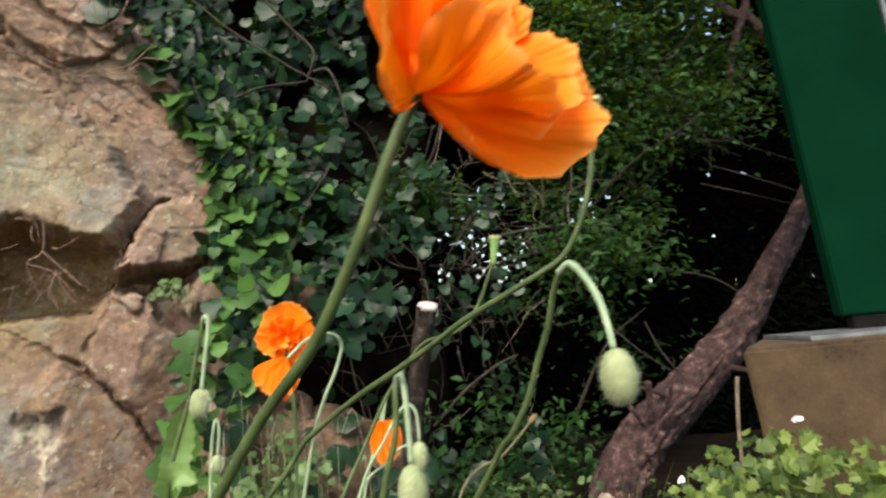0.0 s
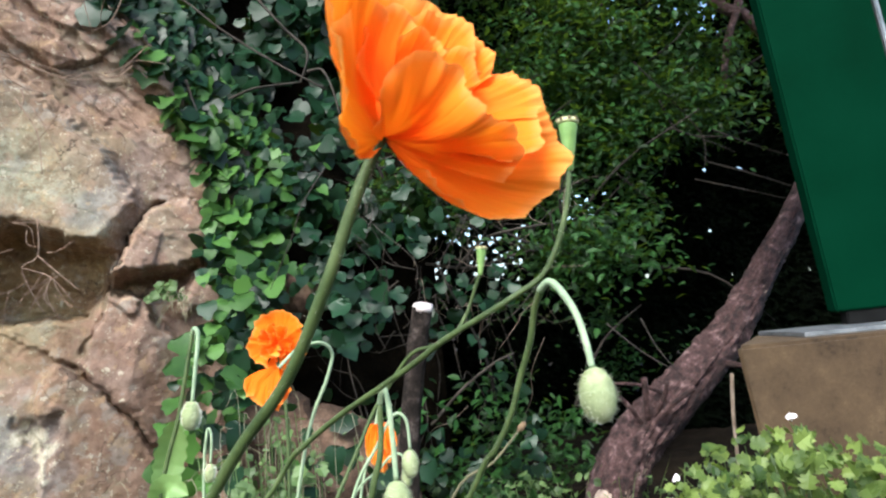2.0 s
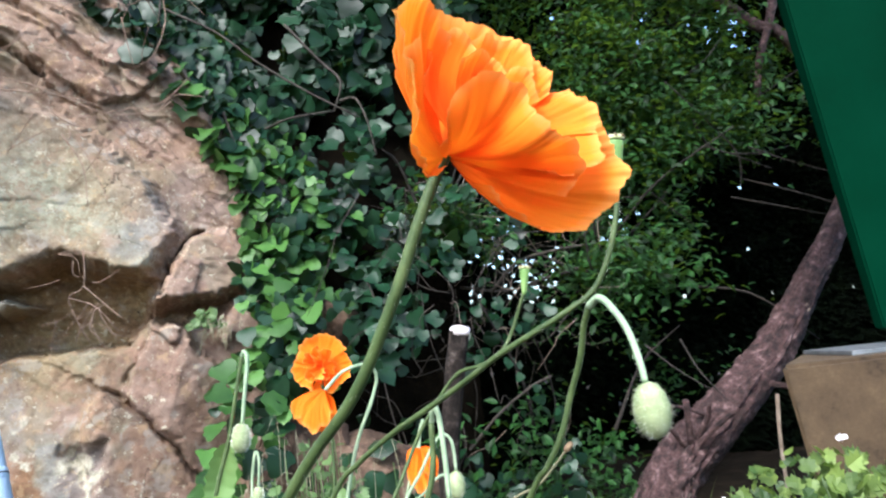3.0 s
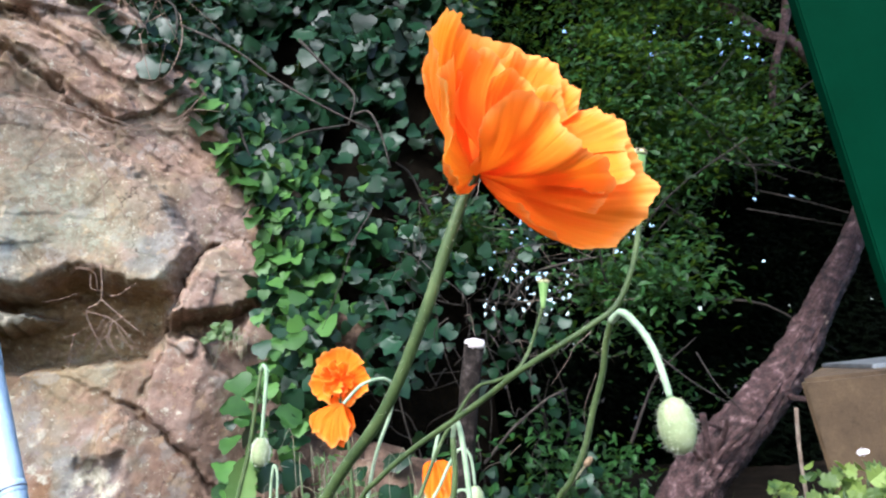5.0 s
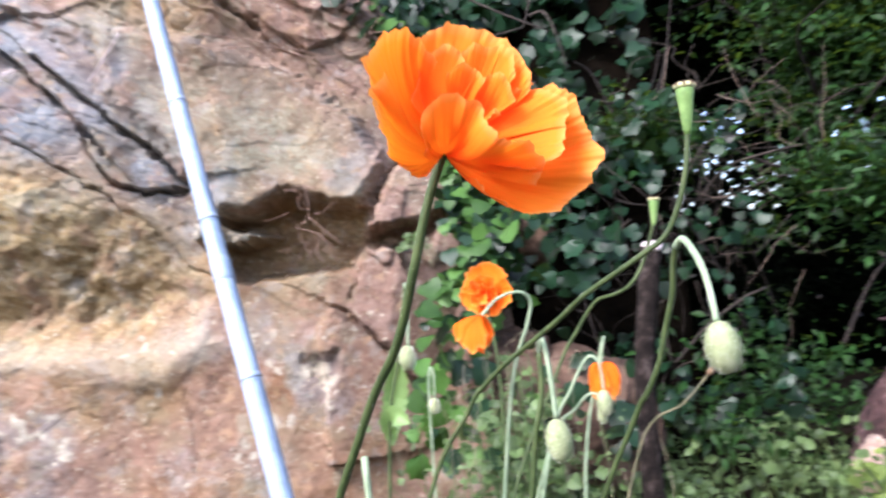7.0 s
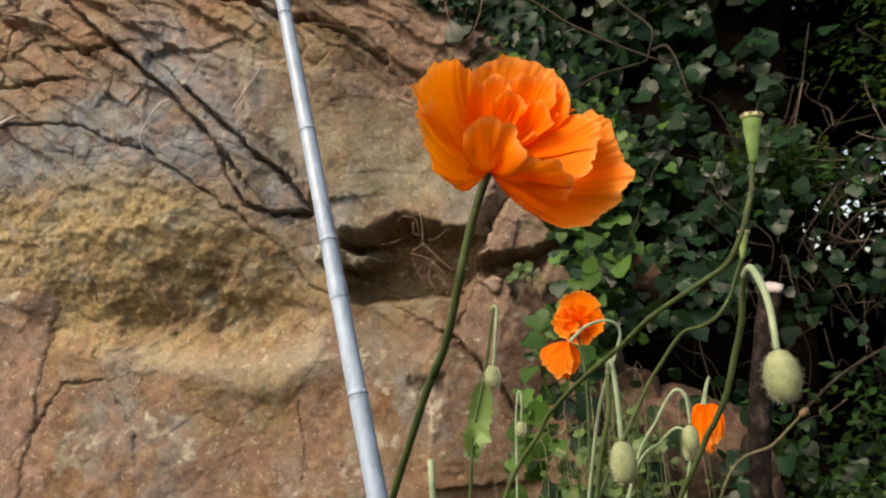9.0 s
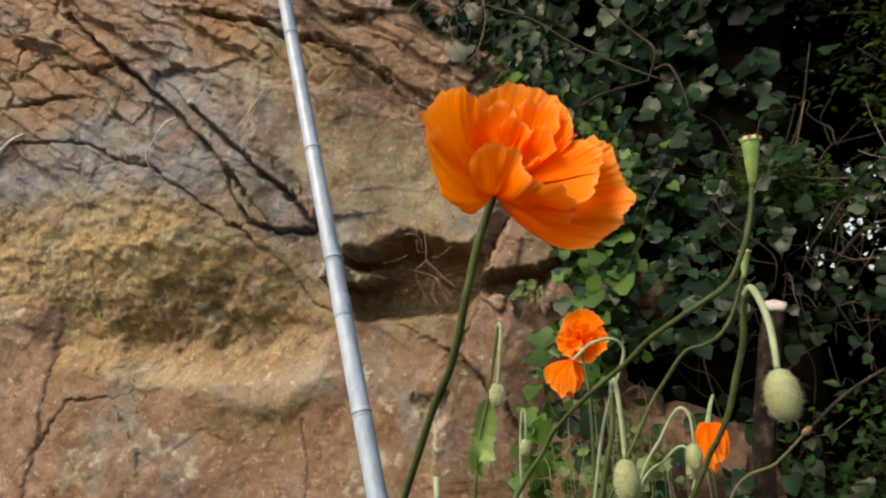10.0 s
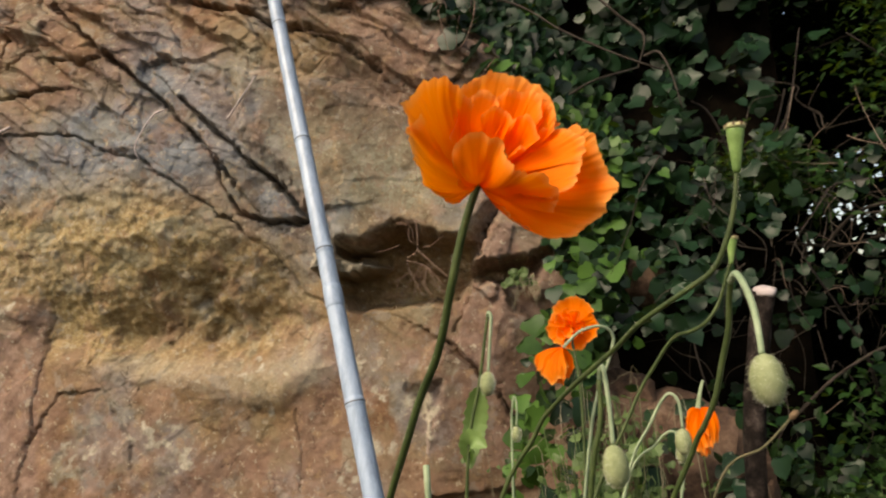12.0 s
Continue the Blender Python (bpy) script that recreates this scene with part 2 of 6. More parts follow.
    base = blend(n, l, ramp(n, l, spots, [(0.615, (0, 0, 0)), (0.635, (0.7, 0.7, 0.7))]), base, (0.56, 0.52, 0.4))
    base = blend(n, l, ramp(n, l, small, [(0.25, (0.45, 0.45, 0.45)), (0.36, (0, 0, 0))]), base, (0.11, 0.075, 0.05))
    base = blend(n, l, 1.0, base, (0.81, 0.795, 0.78), "MULTIPLY")
    l.new(base, b.inputs["Base Color"])
    b.inputs["Roughness"].default_value = 0.88
    b.inputs["Specular IOR Level"].default_value = 0.25
    h = n.new("ShaderNodeMath")
    h.operation = "MULTIPLY_ADD"
    l.new(small, h.inputs[0])
    h.inputs[1].default_value = 0.5
    l.new(mid, h.inputs[2])
    hair = n.new("ShaderNodeMath")
    hair.operation = "MULTIPLY_ADD"
    l.new(lines, hair.inputs[0])
    hair.inputs[1].default_value = -0.5
    l.new(h.outputs[0], hair.inputs[2])
    bump(n, l, b, hair.outputs[0], 0.45, 0.006)
    return m


def petal_material():
    m, n, l, b = material("poppy_petal")
    tc = n.new("ShaderNodeUVMap")
    tc.uv_map = "petal"
    mp = n.new("ShaderNodeMapping")
    mp.inputs["Scale"].default_value = (26, 1.2, 1)
    l.new(tc.outputs[0], mp.inputs[0])
    veins = n.new("ShaderNodeTexNoise")
    veins.inputs["Scale"].default_value, veins.inputs["Detail"].default_value = 1.0, 5
    l.new(mp.outputs[0], veins.inputs["Vector"])
    sep = n.new("ShaderNodeSeparateXYZ")
    l.new(tc.outputs[0], sep.inputs[0])
    shade = ramp(n, l, sep.outputs[1], [(0.0, (0.8, 0.06, 0.001)), (0.25, (1.0, 0.145, 0.001)), (0.65, (1.0, 0.195, 0.005)), (0.9, (1.0, 0.26, 0.018)), (1.0, (1.0, 0.42, 0.11))])
    colour = blend(n, l, ramp(n, l, veins.outputs["Fac"], [(0.34, (0.0, 0.0, 0.0)), (0.64, (0.28, 0.28, 0.28))]), shade, (1.0, 0.33, 0.018))
    l.new(colour, b.inputs["Base Color"])
    b.inputs["Roughness"].default_value = 0.6
    b.inputs["Specular IOR Level"].default_value = 0.12
    b.inputs["Sheen Weight"].default_value, b.inputs["Sheen Roughness"].default_value, b.inputs["Sheen Tint"].default_value = 0.35, 0.4, (1.0, 0.3, 0.05, 1)
    bump(n, l, b, veins.outputs["Fac"], 0.5, 0.001)
    tr = n.new("ShaderNodeBsdfTranslucent")
    l.new(blend(n, l, 0.5, colour, (1.0, 0.32, 0.008)), tr.inputs["Color"])
    mx = n.new("ShaderNodeMixShader")
    mx.inputs[0].default_value = 0.4
    l.new(b.outputs[0], mx.inputs[1])
    l.new(tr.outputs[0], mx.inputs[2])
    l.new(mx.outputs[0], n["Material Output"].inputs["Surface"])
    return m


ROCK = rock_material()
PETAL = petal_material()
SOIL = mottled("dark_soil", [(0.2, (0.005, 0.0035, 0.0025)), (0.5, (0.014, 0.0095, 0.006)), (0.8, (0.032, 0.022, 0.014))], 9, 0.95, relief=0.8, distance=0.01, specular=0.08)
# soil colour darkened for the shade between the ivy leaves
EARTH = mottled("shaded_earth", [(0.2, (0.002, 0.0015, 0.001)), (0.5, (0.006, 0.0045, 0.003)), (0.8, (0.016, 0.011, 0.007))], 9, 0.95, relief=0.8, distance=0.01, specular=0.02)
BARK = mottled("reddish_bark", [(0.25, (0.011, 0.005, 0.0047)), (0.42, (0.046, 0.021, 0.0195)), (0.58, (0.092, 0.047, 0.046)), (0.7, (0.25, 0.165, 0.16))], 48, 0.6, fine=260, relief=1.0, distance=0.007)
BARK_PALE = mottled("stripped_wood", [(0.2, (0.2, 0.13, 0.1)), (0.5, (0.38, 0.28, 0.22)), (0.8, (0.55, 0.45, 0.38))], 30, 0.85, relief=0.5)
GREYBARK = mottled("grey_bark", [(0.25, (0.005, 0.0037, 0.003)), (0.48, (0.02, 0.0145, 0.012)), (0.62, (0.045, 0.034, 0.029)), (0.78, (0.12, 0.094, 0.084))], 55, 0.9, fine=260, relief=1.0, distance=0.006, specular=0.15)
CUT = mottled("cut_wood", [(0.2, (0.36, 0.3, 0.29)), (0.8, (0.62, 0.55, 0.54))], 60, 0.8, relief=0.3)
TWIG = mottled("dry_twig", [(0.2, (0.09, 0.06, 0.045)), (0.5, (0.2, 0.15, 0.115)), (0.8, (0.34, 0.28, 0.22))], 40, 0.9, relief=0.4)
TWIG_DARK = mottled("dark_twig", [(0.2, (0.008, 0.006, 0.005)), (0.5, (0.02, 0.015, 0.012)), (0.8, (0.042, 0.032, 0.026))], 40, 0.9, relief=0.4)
VINE = mottled("brown_vine", [(0.2, (0.016, 0.012, 0.009)), (0.5, (0.042, 0.033, 0.026)), (0.8, (0.09, 0.075, 0.06))], 40, 0.9, relief=0.4)
STRAW = mottled("dry_straw", [(0.2, (0.12, 0.1, 0.06)), (0.5, (0.25, 0.22, 0.14)), (0.8, (0.4, 0.36, 0.25))], 30, 0.85)
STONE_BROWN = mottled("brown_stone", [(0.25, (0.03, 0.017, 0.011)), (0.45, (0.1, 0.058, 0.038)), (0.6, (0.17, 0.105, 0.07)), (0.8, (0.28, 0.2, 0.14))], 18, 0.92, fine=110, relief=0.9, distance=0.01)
ROOT = mottled("dry_root", [(0.2, (0.12, 0.072, 0.05)), (0.8, (0.32, 0.22, 0.165))], 60, 0.9)
POLE = mottled("silvered_bamboo", [(0.2, (0.205, 0.275, 0.37)), (0.5, (0.32, 0.42, 0.55)), (0.8, (0.43, 0.54, 0.67))], 9, 0.38, relief=0.12, distance=0.001, stretch=(6, 6, 0.6), specular=0.5)
POLE_RING = mottled("node_scar", [(0.2, (0.05, 0.055, 0.065)), (0.8, (0.16, 0.17, 0.19))], 40, 0.6)
CONCRETE = mottled("concrete", [(0.24, (0.025, 0.0138, 0.0055)), (0.36, (0.052, 0.0312, 0.0148)), (0.6, (0.072, 0.0445, 0.0215)), (0.8, (0.104, 0.069, 0.037))], 17, 0.9, fine=190, relief=0.5, distance=0.003)
pits = CONCRETE.node_tree
pits.links.new(blend(pits.nodes, pits.links, ramp(pits.nodes, pits.links, noisy(pits.nodes, pits.links, 46, 2), [(0.69, (0, 0, 0)), (0.72, (0.85, 0.85, 0.85))]), pits.nodes["Principled BSDF"].inputs["Base Color"].links[0].from_socket, (0.018, 0.011, 0.006)), pits.nodes["Principled BSDF"].inputs["Base Color"])
GREEN = mottled("green_paint", [(0.2, (0.0003, 0.014, 0.0055)), (0.5, (0.0005, 0.0185, 0.0078)), (0.8, (0.001, 0.0225, 0.01))], 5, 0.8, fine=120, relief=0.05, specular=0.03)
STEEL = mottled("galvanised_steel", [(0.2, (0.16, 0.17, 0.18)), (0.8, (0.34, 0.35, 0.37))], 30, 0.45, relief=0.1)
STEEL.node_tree.nodes["Principled BSDF"].inputs["Metallic"].default_value = 0.7
GAP_SHADE = mottled("gap_shade", [(0.2, (0.004, 0.004, 0.004)), (0.8, (0.012, 0.012, 0.012))], 30, 0.9, specular=0.03)
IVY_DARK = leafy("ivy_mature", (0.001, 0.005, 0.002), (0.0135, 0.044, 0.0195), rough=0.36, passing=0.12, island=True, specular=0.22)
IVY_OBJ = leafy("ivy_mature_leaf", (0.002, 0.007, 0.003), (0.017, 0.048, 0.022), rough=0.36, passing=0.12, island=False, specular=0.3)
IVY_YOUNG = leafy("ivy_young", (0.01, 0.037, 0.007), (0.084, 0.19, 0.037), rough=0.45, passing=0.22, island=False, specular=0.28)
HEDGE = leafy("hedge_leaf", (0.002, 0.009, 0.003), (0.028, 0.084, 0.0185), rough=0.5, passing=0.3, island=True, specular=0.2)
# near-black, for the sheet that stands in for shade inside the hedge
HEDGE_SHADE = mottled("hedge_shade", [(0.2, (0.002, 0.003, 0.002)), (0.5, (0.005, 0.008, 0.004)), (0.8, (0.01, 0.016, 0.007))], 14, 0.95, relief=1.0, distance=0.03, specular=0.02)
WEED = leafy("weed_leaf", (0.025, 0.05, 0.014), (0.125, 0.2, 0.065), rough=0.55, passing=0.3, island=True)
GRASS = leafy("grass_blade", (0.035, 0.06, 0.018), (0.15, 0.2, 0.07), rough=0.6, passing=0.3, island=True)
GERANIUM = leafy("geranium_leaf", (0.035, 0.075, 0.012), (0.21, 0.28, 0.06), rough=0.55, passing=0.3, island=False)
GERANIUM_MASS = leafy("geranium_mass", (0.022, 0.052, 0.008), (0.18, 0.245, 0.05), rough=0.55, passing=0.3, island=True)
STEM = mottled("poppy_stem", [(0.2, (0.032, 0.054, 0.015)), (0.5, (0.058, 0.088, 0.026)), (0.8, (0.095, 0.128, 0.043))], 120, 0.55, relief=0.3, distance=0.0004)
PALE_STEM = mottled("pale_stalk", [(0.2, (0.21, 0.29, 0.17)), (0.5, (0.29, 0.38, 0.23)), (0.8, (0.38, 0.46, 0.3))], 120, 0.6, relief=0.3, distance=0.0004)
BUD = mottled("bud_green", [(0.2, (0.2, 0.24, 0.105)), (0.5, (0.3, 0.345, 0.175)), (0.8, (0.42, 0.455, 0.27))], 160, 0.65, relief=0.5, distance=0.0006)
HAIR = mottled("bud_hair", [(0.2, (0.66, 0.67, 0.5)), (0.8, (0.82, 0.82, 0.7))], 90, 0.7)
POD = mottled("capsule_green", [(0.2, (0.11, 0.2, 0.05)), (0.5, (0.17, 0.29, 0.08)), (0.8, (0.26, 0.38, 0.13))], 140, 0.5, relief=0.2, distance=0.0004)
CAPRIM = mottled("capsule_crown", [(0.2, (0.35, 0.38, 0.16)), (0.8, (0.6, 0.6, 0.34))], 200, 0.6)
BROWN = mottled("withered_brown", [(0.2, (0.1, 0.06, 0.03)), (0.8, (0.26, 0.18, 0.1))], 150, 0.8)
DRY_STALK = mottled("dry_stalk", [(0.2, (0.07, 0.07, 0.03)), (0.8, (0.17, 0.15, 0.08))], 120, 0.7)
STAMEN = mottled("stamen_yellow", [(0.2, (0.42, 0.17, 0.01)), (0.8, (0.75, 0.4, 0.03))], 200, 0.6)
POPPYLEAF = leafy("poppy_leaf", (0.14, 0.25, 0.08), (0.32, 0.48, 0.16), rough=0.5, passing=0.35, island=False)
WHITE = mottled("white_petal", [(0.2, (0.62, 0.54, 0.58)), (0.8, (0.85, 0.8, 0.82))], 150, 0.6)

# ---- ground ----
def build_ground():
    k = np.linspace(-1, 1, 141)
    gx, gy = np.meshgrid(60 * np.sinh(5 * k) / np.sinh(5), 60 * np.sinh(5 * k) / np.sinh(5) + 0.9)
    gz = 0.05 * fbm(gx * 3, gy * 3) + 0.03 * fbm(gx * 14, gy * 14) - 0.02
    n = len(k)
    verts = np.stack([gx, gy, gz], -1).reshape(-1, 3)
    faces = [(j * n + i, j * n + i + 1, (j + 1) * n + i + 1, (j + 1) * n + i) for j in range(n - 1) for i in range(n - 1)]
    ob = new("ground", from_lists("ground", verts.tolist(), faces, SOIL))
    tagged(ob, "dark damp garden soil of the flower bed", "ground", kind="structure")


build_ground()

# ---- rock face: u runs along the face, v up, h out of it ----
ROCK_AT, ROCK_U, ROCK_N = np.array((-0.6, 1.49, 0.0)), np.array((0.919, 0.394, 0.0)), np.array((0.394, -0.919, 0.0))
EDGE_V = (-0.2, 0.11, 0.215, 0.298, 0.354, 0.459, 0.552, 0.636, 0.7, 0.845, 0.964, 1.06, 1.15, 1.235, 1.3, 1.8)
EDGE_U = (0.27, 0.225, 0.204, 0.135, 0.162, 0.152, 0.186, 0.192, 0.17, 0.148, 0.085, 0.055, -0.015, -0.07, -0.1, -0.45)
# depth, width, how far the rock stands out above the crack, and the line
CRACKS_UPPER = [
    (0.05, 0.006, 0.03, [(-0.98, 1.345), (-0.894, 1.267), (-0.851, 1.212), (-0.788, 1.155), (-0.699, 1.069), (-0.626, 0.993), (-0.574, 0.921), (-0.517, 0.843)]),
    (0.05, 0.0065, 0.03, [(-0.574, 0.921), (-0.556, 0.86), (-0.519, 0.779), (-0.442, 0.748), (-0.364, 0.751)]),
    (0.055, 0.006, 0.034, [(-0.63, 1.05), (-0.585, 1.002), (-0.526, 0.942), (-0.45, 0.862), (-0.388, 0.798), (-0.32, 0.72)]),
    (0.03, 0.0032, 0.005, [(-1.112, 1.021), (-1.025, 1.015), (-0.903, 1.001), (-0.826, 0.952), (-0.741, 0.922), (-0.677, 0.873), (-0.598, 0.806), (-0.508, 0.739)]),
    (0.04, 0.006, 0.03, [(-0.62, 1.3), (-0.541, 1.275), (-0.474, 1.245), (-0.408, 1.209), (-0.329, 1.185), (-0.253, 1.141), (-0.167, 1.064)]),
    (0.035, 0.0045, 0.012, [(-1.085, 1.34), (-1.099, 1.223), (-1.106, 1.138), (-1.14, 1.06)]),
]
CRACKS_LOWER = [
    (0.012, 0.003, 0.004, [(-0.508, 0.739), (-0.433, 0.657), (-0.386, 0.585), (-0.324, 0.555)]),
    (0.012, 0.0024, 0.006, [(-1.051, 0.1), (-1.04, 0.243), (-1.017, 0.327), (-1.011, 0.413), (-0.994, 0.5), (-0.99, 0.596)]),
    (0.014, 0.0026, 0.004, [(-1.017, 0.321), (-0.97, 0.38), (-0.949, 0.407), (-0.861, 0.413)]),
    (0.008, 0.0022, 0.0, [(-0.899, 0.724), (-0.897, 0.595), (-0.881, 0.467), (-0.835, 0.378), (-0.783, 0.302), (-0.769, 0.193)]),
    (0.008, 0.0024, 0.0, [(-0.411, 0.333), (-0.404, 0.257), (-0.407, 0.164)]),
    (0.03, 0.004, 0.0, [(-1.033, 1.236), (-1.069, 1.198), (-1.102, 1.166)]),
    (0.03, 0.004, 0.01, [(-1.113, 1.111), (-1.025, 1.108), (-0.967, 1.122), (-0.931, 1.117)]),
    (0.03, 0.004, 0.012, [(-0.967, 1.199), (-0.895, 1.176), (-0.837, 1.182)]),
    (0.05, 0.0042, 0.0, [(0.1, 0.76), (0.074, 0.742), (0.035, 0.684), (-0.007, 0.59)]),
    (0.03, 0.004, 0.02, [(-0.085, 0.462), (-0.059, 0.446), (-0.018, 0.4), (0.027, 0.348), (0.063, 0.287)]),
    (0.02, 0.004, 0.01, [(-0.007, 0.575), (-0.02, 0.53), (-0.055, 0.47)]),
]
CRUSTS = [(-0.72, 0.33, 0.075), (-0.91, 0.26, 0.06), (-0.235, 0.38, 0.05), (-0.13, 0.33, 0.045), (-0.505, 0.43, 0.035), (-0.46, 0.345, 0.03), (-0.64, 0.25, 0.06), (-1.08, 0.62, 0.06), (-0.22, 0.26, 0.06), (-0.3, 0.2, 0.05)]
UPPER = [(-0.494, 1.091), (-0.387, 1.078), (-0.233, 1.033), (-0.11, 0.966), (-0.006, 0.866), (0.06, 0.74), (-0.01, 0.66), (-0.081, 0.675), (-0.153, 0.706), (-0.229, 0.676), (-0.292, 0.682), (-0.325, 0.765), (-0.398, 0.857), (-0.486, 0.957)]
WEDGE = [(0.134, 0.622), (0.2, 0.59), (0.2, 0.53), (0.129, 0.535), (0.11, 0.564)]
STONE = [(0.0, 0.578), (0.058, 0.565), (0.075, 0.52), (0.15, 0.46), (0.16, 0.34), (0.075, 0.28), (0.019, 0.37), (-0.059, 0.441), (-0.033, 0.505)]
CAVE = [(-0.298, 0.682), (-0.23, 0.668), (-0.153, 0.706), (-0.069, 0.678), (0.0, 0.66), (-0.01, 0.585), (-0.05, 0.545), (-0.164, 0.545), (-0.262, 0.542), (-0.3, 0.571)]
UNDER = [(0.0, 0.6), (0.08, 0.61), (0.15, 0.625), (0.13, 0.57), (0.06, 0.565), (0.01, 0.572)]
SLAB = [(-0.33, 0.665), (-0.296, 0.655), (-0.2, 0.63), (-0.289, 0.617), (-0.33, 0.62)]
OCHRE = [(-1.4, 0.87), (-1.111, 0.863), (-0.926, 0.865), (-0.758, 0.894), (-0.65, 0.844), (-0.534, 0.742), (-0.409, 0.63), (-0.363, 0.528), (-0.392, 0.455), (-0.545, 0.45), (-0.661, 0.47), (-0.874, 0.492), (-0.983, 0.525), (-1.025, 0.631), (-1.4, 0.68)]
LEDGE = [(-0.88, 0.486), (-0.7, 0.47), (-0.532, 0.443), (-0.367, 0.456), (-0.319, 0.416), (-0.447, 0.348), (-0.599, 0.369), (-0.728, 0.42)]
GREY = [(-1.4, 1.04), (-1.112, 1.028), (-0.903, 1.05), (-0.72, 1.06), (-0.6, 0.95), (-0.65, 0.858), (-0.759, 0.862), (-0.94, 0.86), (-1.4, 0.855)]
BLOCK = [(0.074, 0.742), (0.0, 0.612), (0.08, 0.615), (0.16, 0.63), (0.19, 0.7), (0.15, 0.76), (0.11, 0.75)]
FOOT = [(-0.085, 0.46), (-0.018, 0.4), (0.027, 0.348), (0.063, 0.287), (0.1, 0.15), (-0.13, 0.15), (-0.12, 0.32), (-0.13, 0.4)]
NOTCH = [(-0.16, 0.37), (-0.115, 0.365), (-0.085, 0.375), (-0.095, 0.32), (-0.11, 0.29), (-0.14, 0.33)]


def build_rock():
    du = 0.003
    us, vs = np.arange(-1.75, 0.62, du), np.arange(-0.1, 1.72, du)
    u, v = np.meshgrid(us, vs)
    wu = u + 0.04 * fbm(u * 9 + 3, v * 9) + 0.014 * fbm(u * 45, v * 45 + 5)
    wv = v + 0.04 * fbm(u * 9 + 31, v * 9 + 7) + 0.014 * fbm(u * 45 + 8, v * 45)
    # a finer wobble for joints and block edges
    ju = u + 0.02 * fbm(u * 26 + 3, v * 26) + 0.012 * fbm(u * 110, v * 110)
    jv = v + 0.02 * fbm(u * 26 + 9, v * 26 + 7) + 0.012 * fbm(u * 110 + 4, v * 110 + 2)
    f3, e3 = facets(wu * 26, wv * 30, 6)
    f4, e4 = facets(wu * 60, wv * 70, 9)
    edge = np.interp(v, EDGE_V, EDGE_U) + 0.03 * fbm(v * 14, u * 2) + 0.02 * f3
    h = 0.08 * fbm(u * 2.2, v * 2.2) + 0.014 * fbm(u * 8, v * 8 + 4, 3) + 0.005 * fbm(u * 34, v * 34, 5) + 0.0015 * fbm(u * 140, v * 140, 3)
    d_up, d_wedge, d_stone = (poly_distance(ju, jv, p) for p in (UPPER, WEDGE, STONE))
    d_cave, d_under, d_slab = (poly_distance(ju, jv, p) for p in (CAVE, UNDER, SLAB))
    d_ochre, d_ledge, d_grey = (poly_distance(wu, wv, p) for p in (OCHRE, LEDGE, GREY))
    d_block, d_foot, d_notch = (poly_distance(ju, jv, p) for p in (BLOCK, FOOT, NOTCH))
    # broken beds that slant down to the right, each hanging a little over the one below, bolder in the upper part
    along_bed, across = (wu - wv * 0.95) * 0.72, (wu * 0.8 + wv) * 0.78
    calm = 1 - 0.75 * step(d_up + 0.02, 0.08) - 0.8 * step(0.47 - wv, 0.1) - 0.5 * step(d_ochre, 0.1)
    bold = (0.35 + 0.5 * step(v - 0.9, 0.2) + 0.75 * step(v - 1.02 + 0.35 * np.clip(u + 0.2, -0.4, 0.4), 0.1)) * calm
    f1, e1 = facets(along_bed * 3.2 + 7, across * 6.5 + 3, 2)
    f2, e2 = facets(along_bed * 9 + 2, across * 19 + 5, 4)
    for rate, amp, drift in ((8.5, 0.013, 1.5), (19.0, 0.008, 3.5)):
        x = across * rate + 1.1 * fbm(along_bed * 5 + rate, across * 3, 4)
        beds = np.floor(x)
        some = 0.25 + 0.75 * step(vnoise(along_bed * drift * 2 + beds * 7.7, beds * 3.3) - 0.45, 0.25)
        rise = x - beds
        h = h + amp * bold * some * np.where(rise > 0.9, (rise - 0.9) / 0.1, 1 - rise / 0.9)
    h = h + 0.027 * bold * f1 + 0.014 * bold * f2 + 0.0045 * f3 * (0.4 + bold) + 0.0022 * f4
    h = h - 0.008 * bold * np.exp(-(e1 / 0.012) ** 2) * step(vnoise(u * 5, v * 5) - 0.6, 0.2) - 0.005 * bold * np.exp(-(e2 / 0.03) ** 2) * step(vnoise(u * 9, v * 9) - 0.55, 0.2)
    # the overhanging boulder with the hollow under it, and the angular blocks at its end
    h = h + step(d_up, 0.022) * (0.045 + 0.13 * np.clip(0.93 - v, 0, 0.26)) + 0.012 * step(d_up - 0.05, 0.05) * f1
    h = h + step(d_block, 0.012) * (0.055 - 0.25 * (u - 0.08) + 0.1 * (0.7 - v))
    h = h + step(d_wedge, 0.012) * (0.03 - 0.3 * (u - 0.15)) + step(d_stone, 0.012) * (0.045 + 0.18 * (v - 0.43) - 0.25 * np.abs(u - 0.02 - 0.3 * (v - 0.4)))
    h = h + step(d_foot, 0.008) * (0.03 - 0.2 * (u + 0.02)) - step(d_notch, 0.012) * 0.022
    h = h - step(d_cave, 0.014) * (0.1 + 0.4 * np.clip(0.66 - v, 0, 0.1)) - step(d_under, 0.012) * 0.06 + step(d_slab, 0.008) * 0.12
    h = h - step(d_ochre, 0.05) * 0.28 * np.clip(0.75 - v, 0, 0.22) + step(d_ochre, 0.03) * (0.023 * fbm(u * 16 + 5, v * 22, 3) + 0.012 * fbm(u * 60, v * 60, 3))
    h = h + step(d_cave, 0.02) * (0.03 * fbm(u * 14, v * 30, 3) + 0.012 * fbm(u * 60, v * 60, 3))
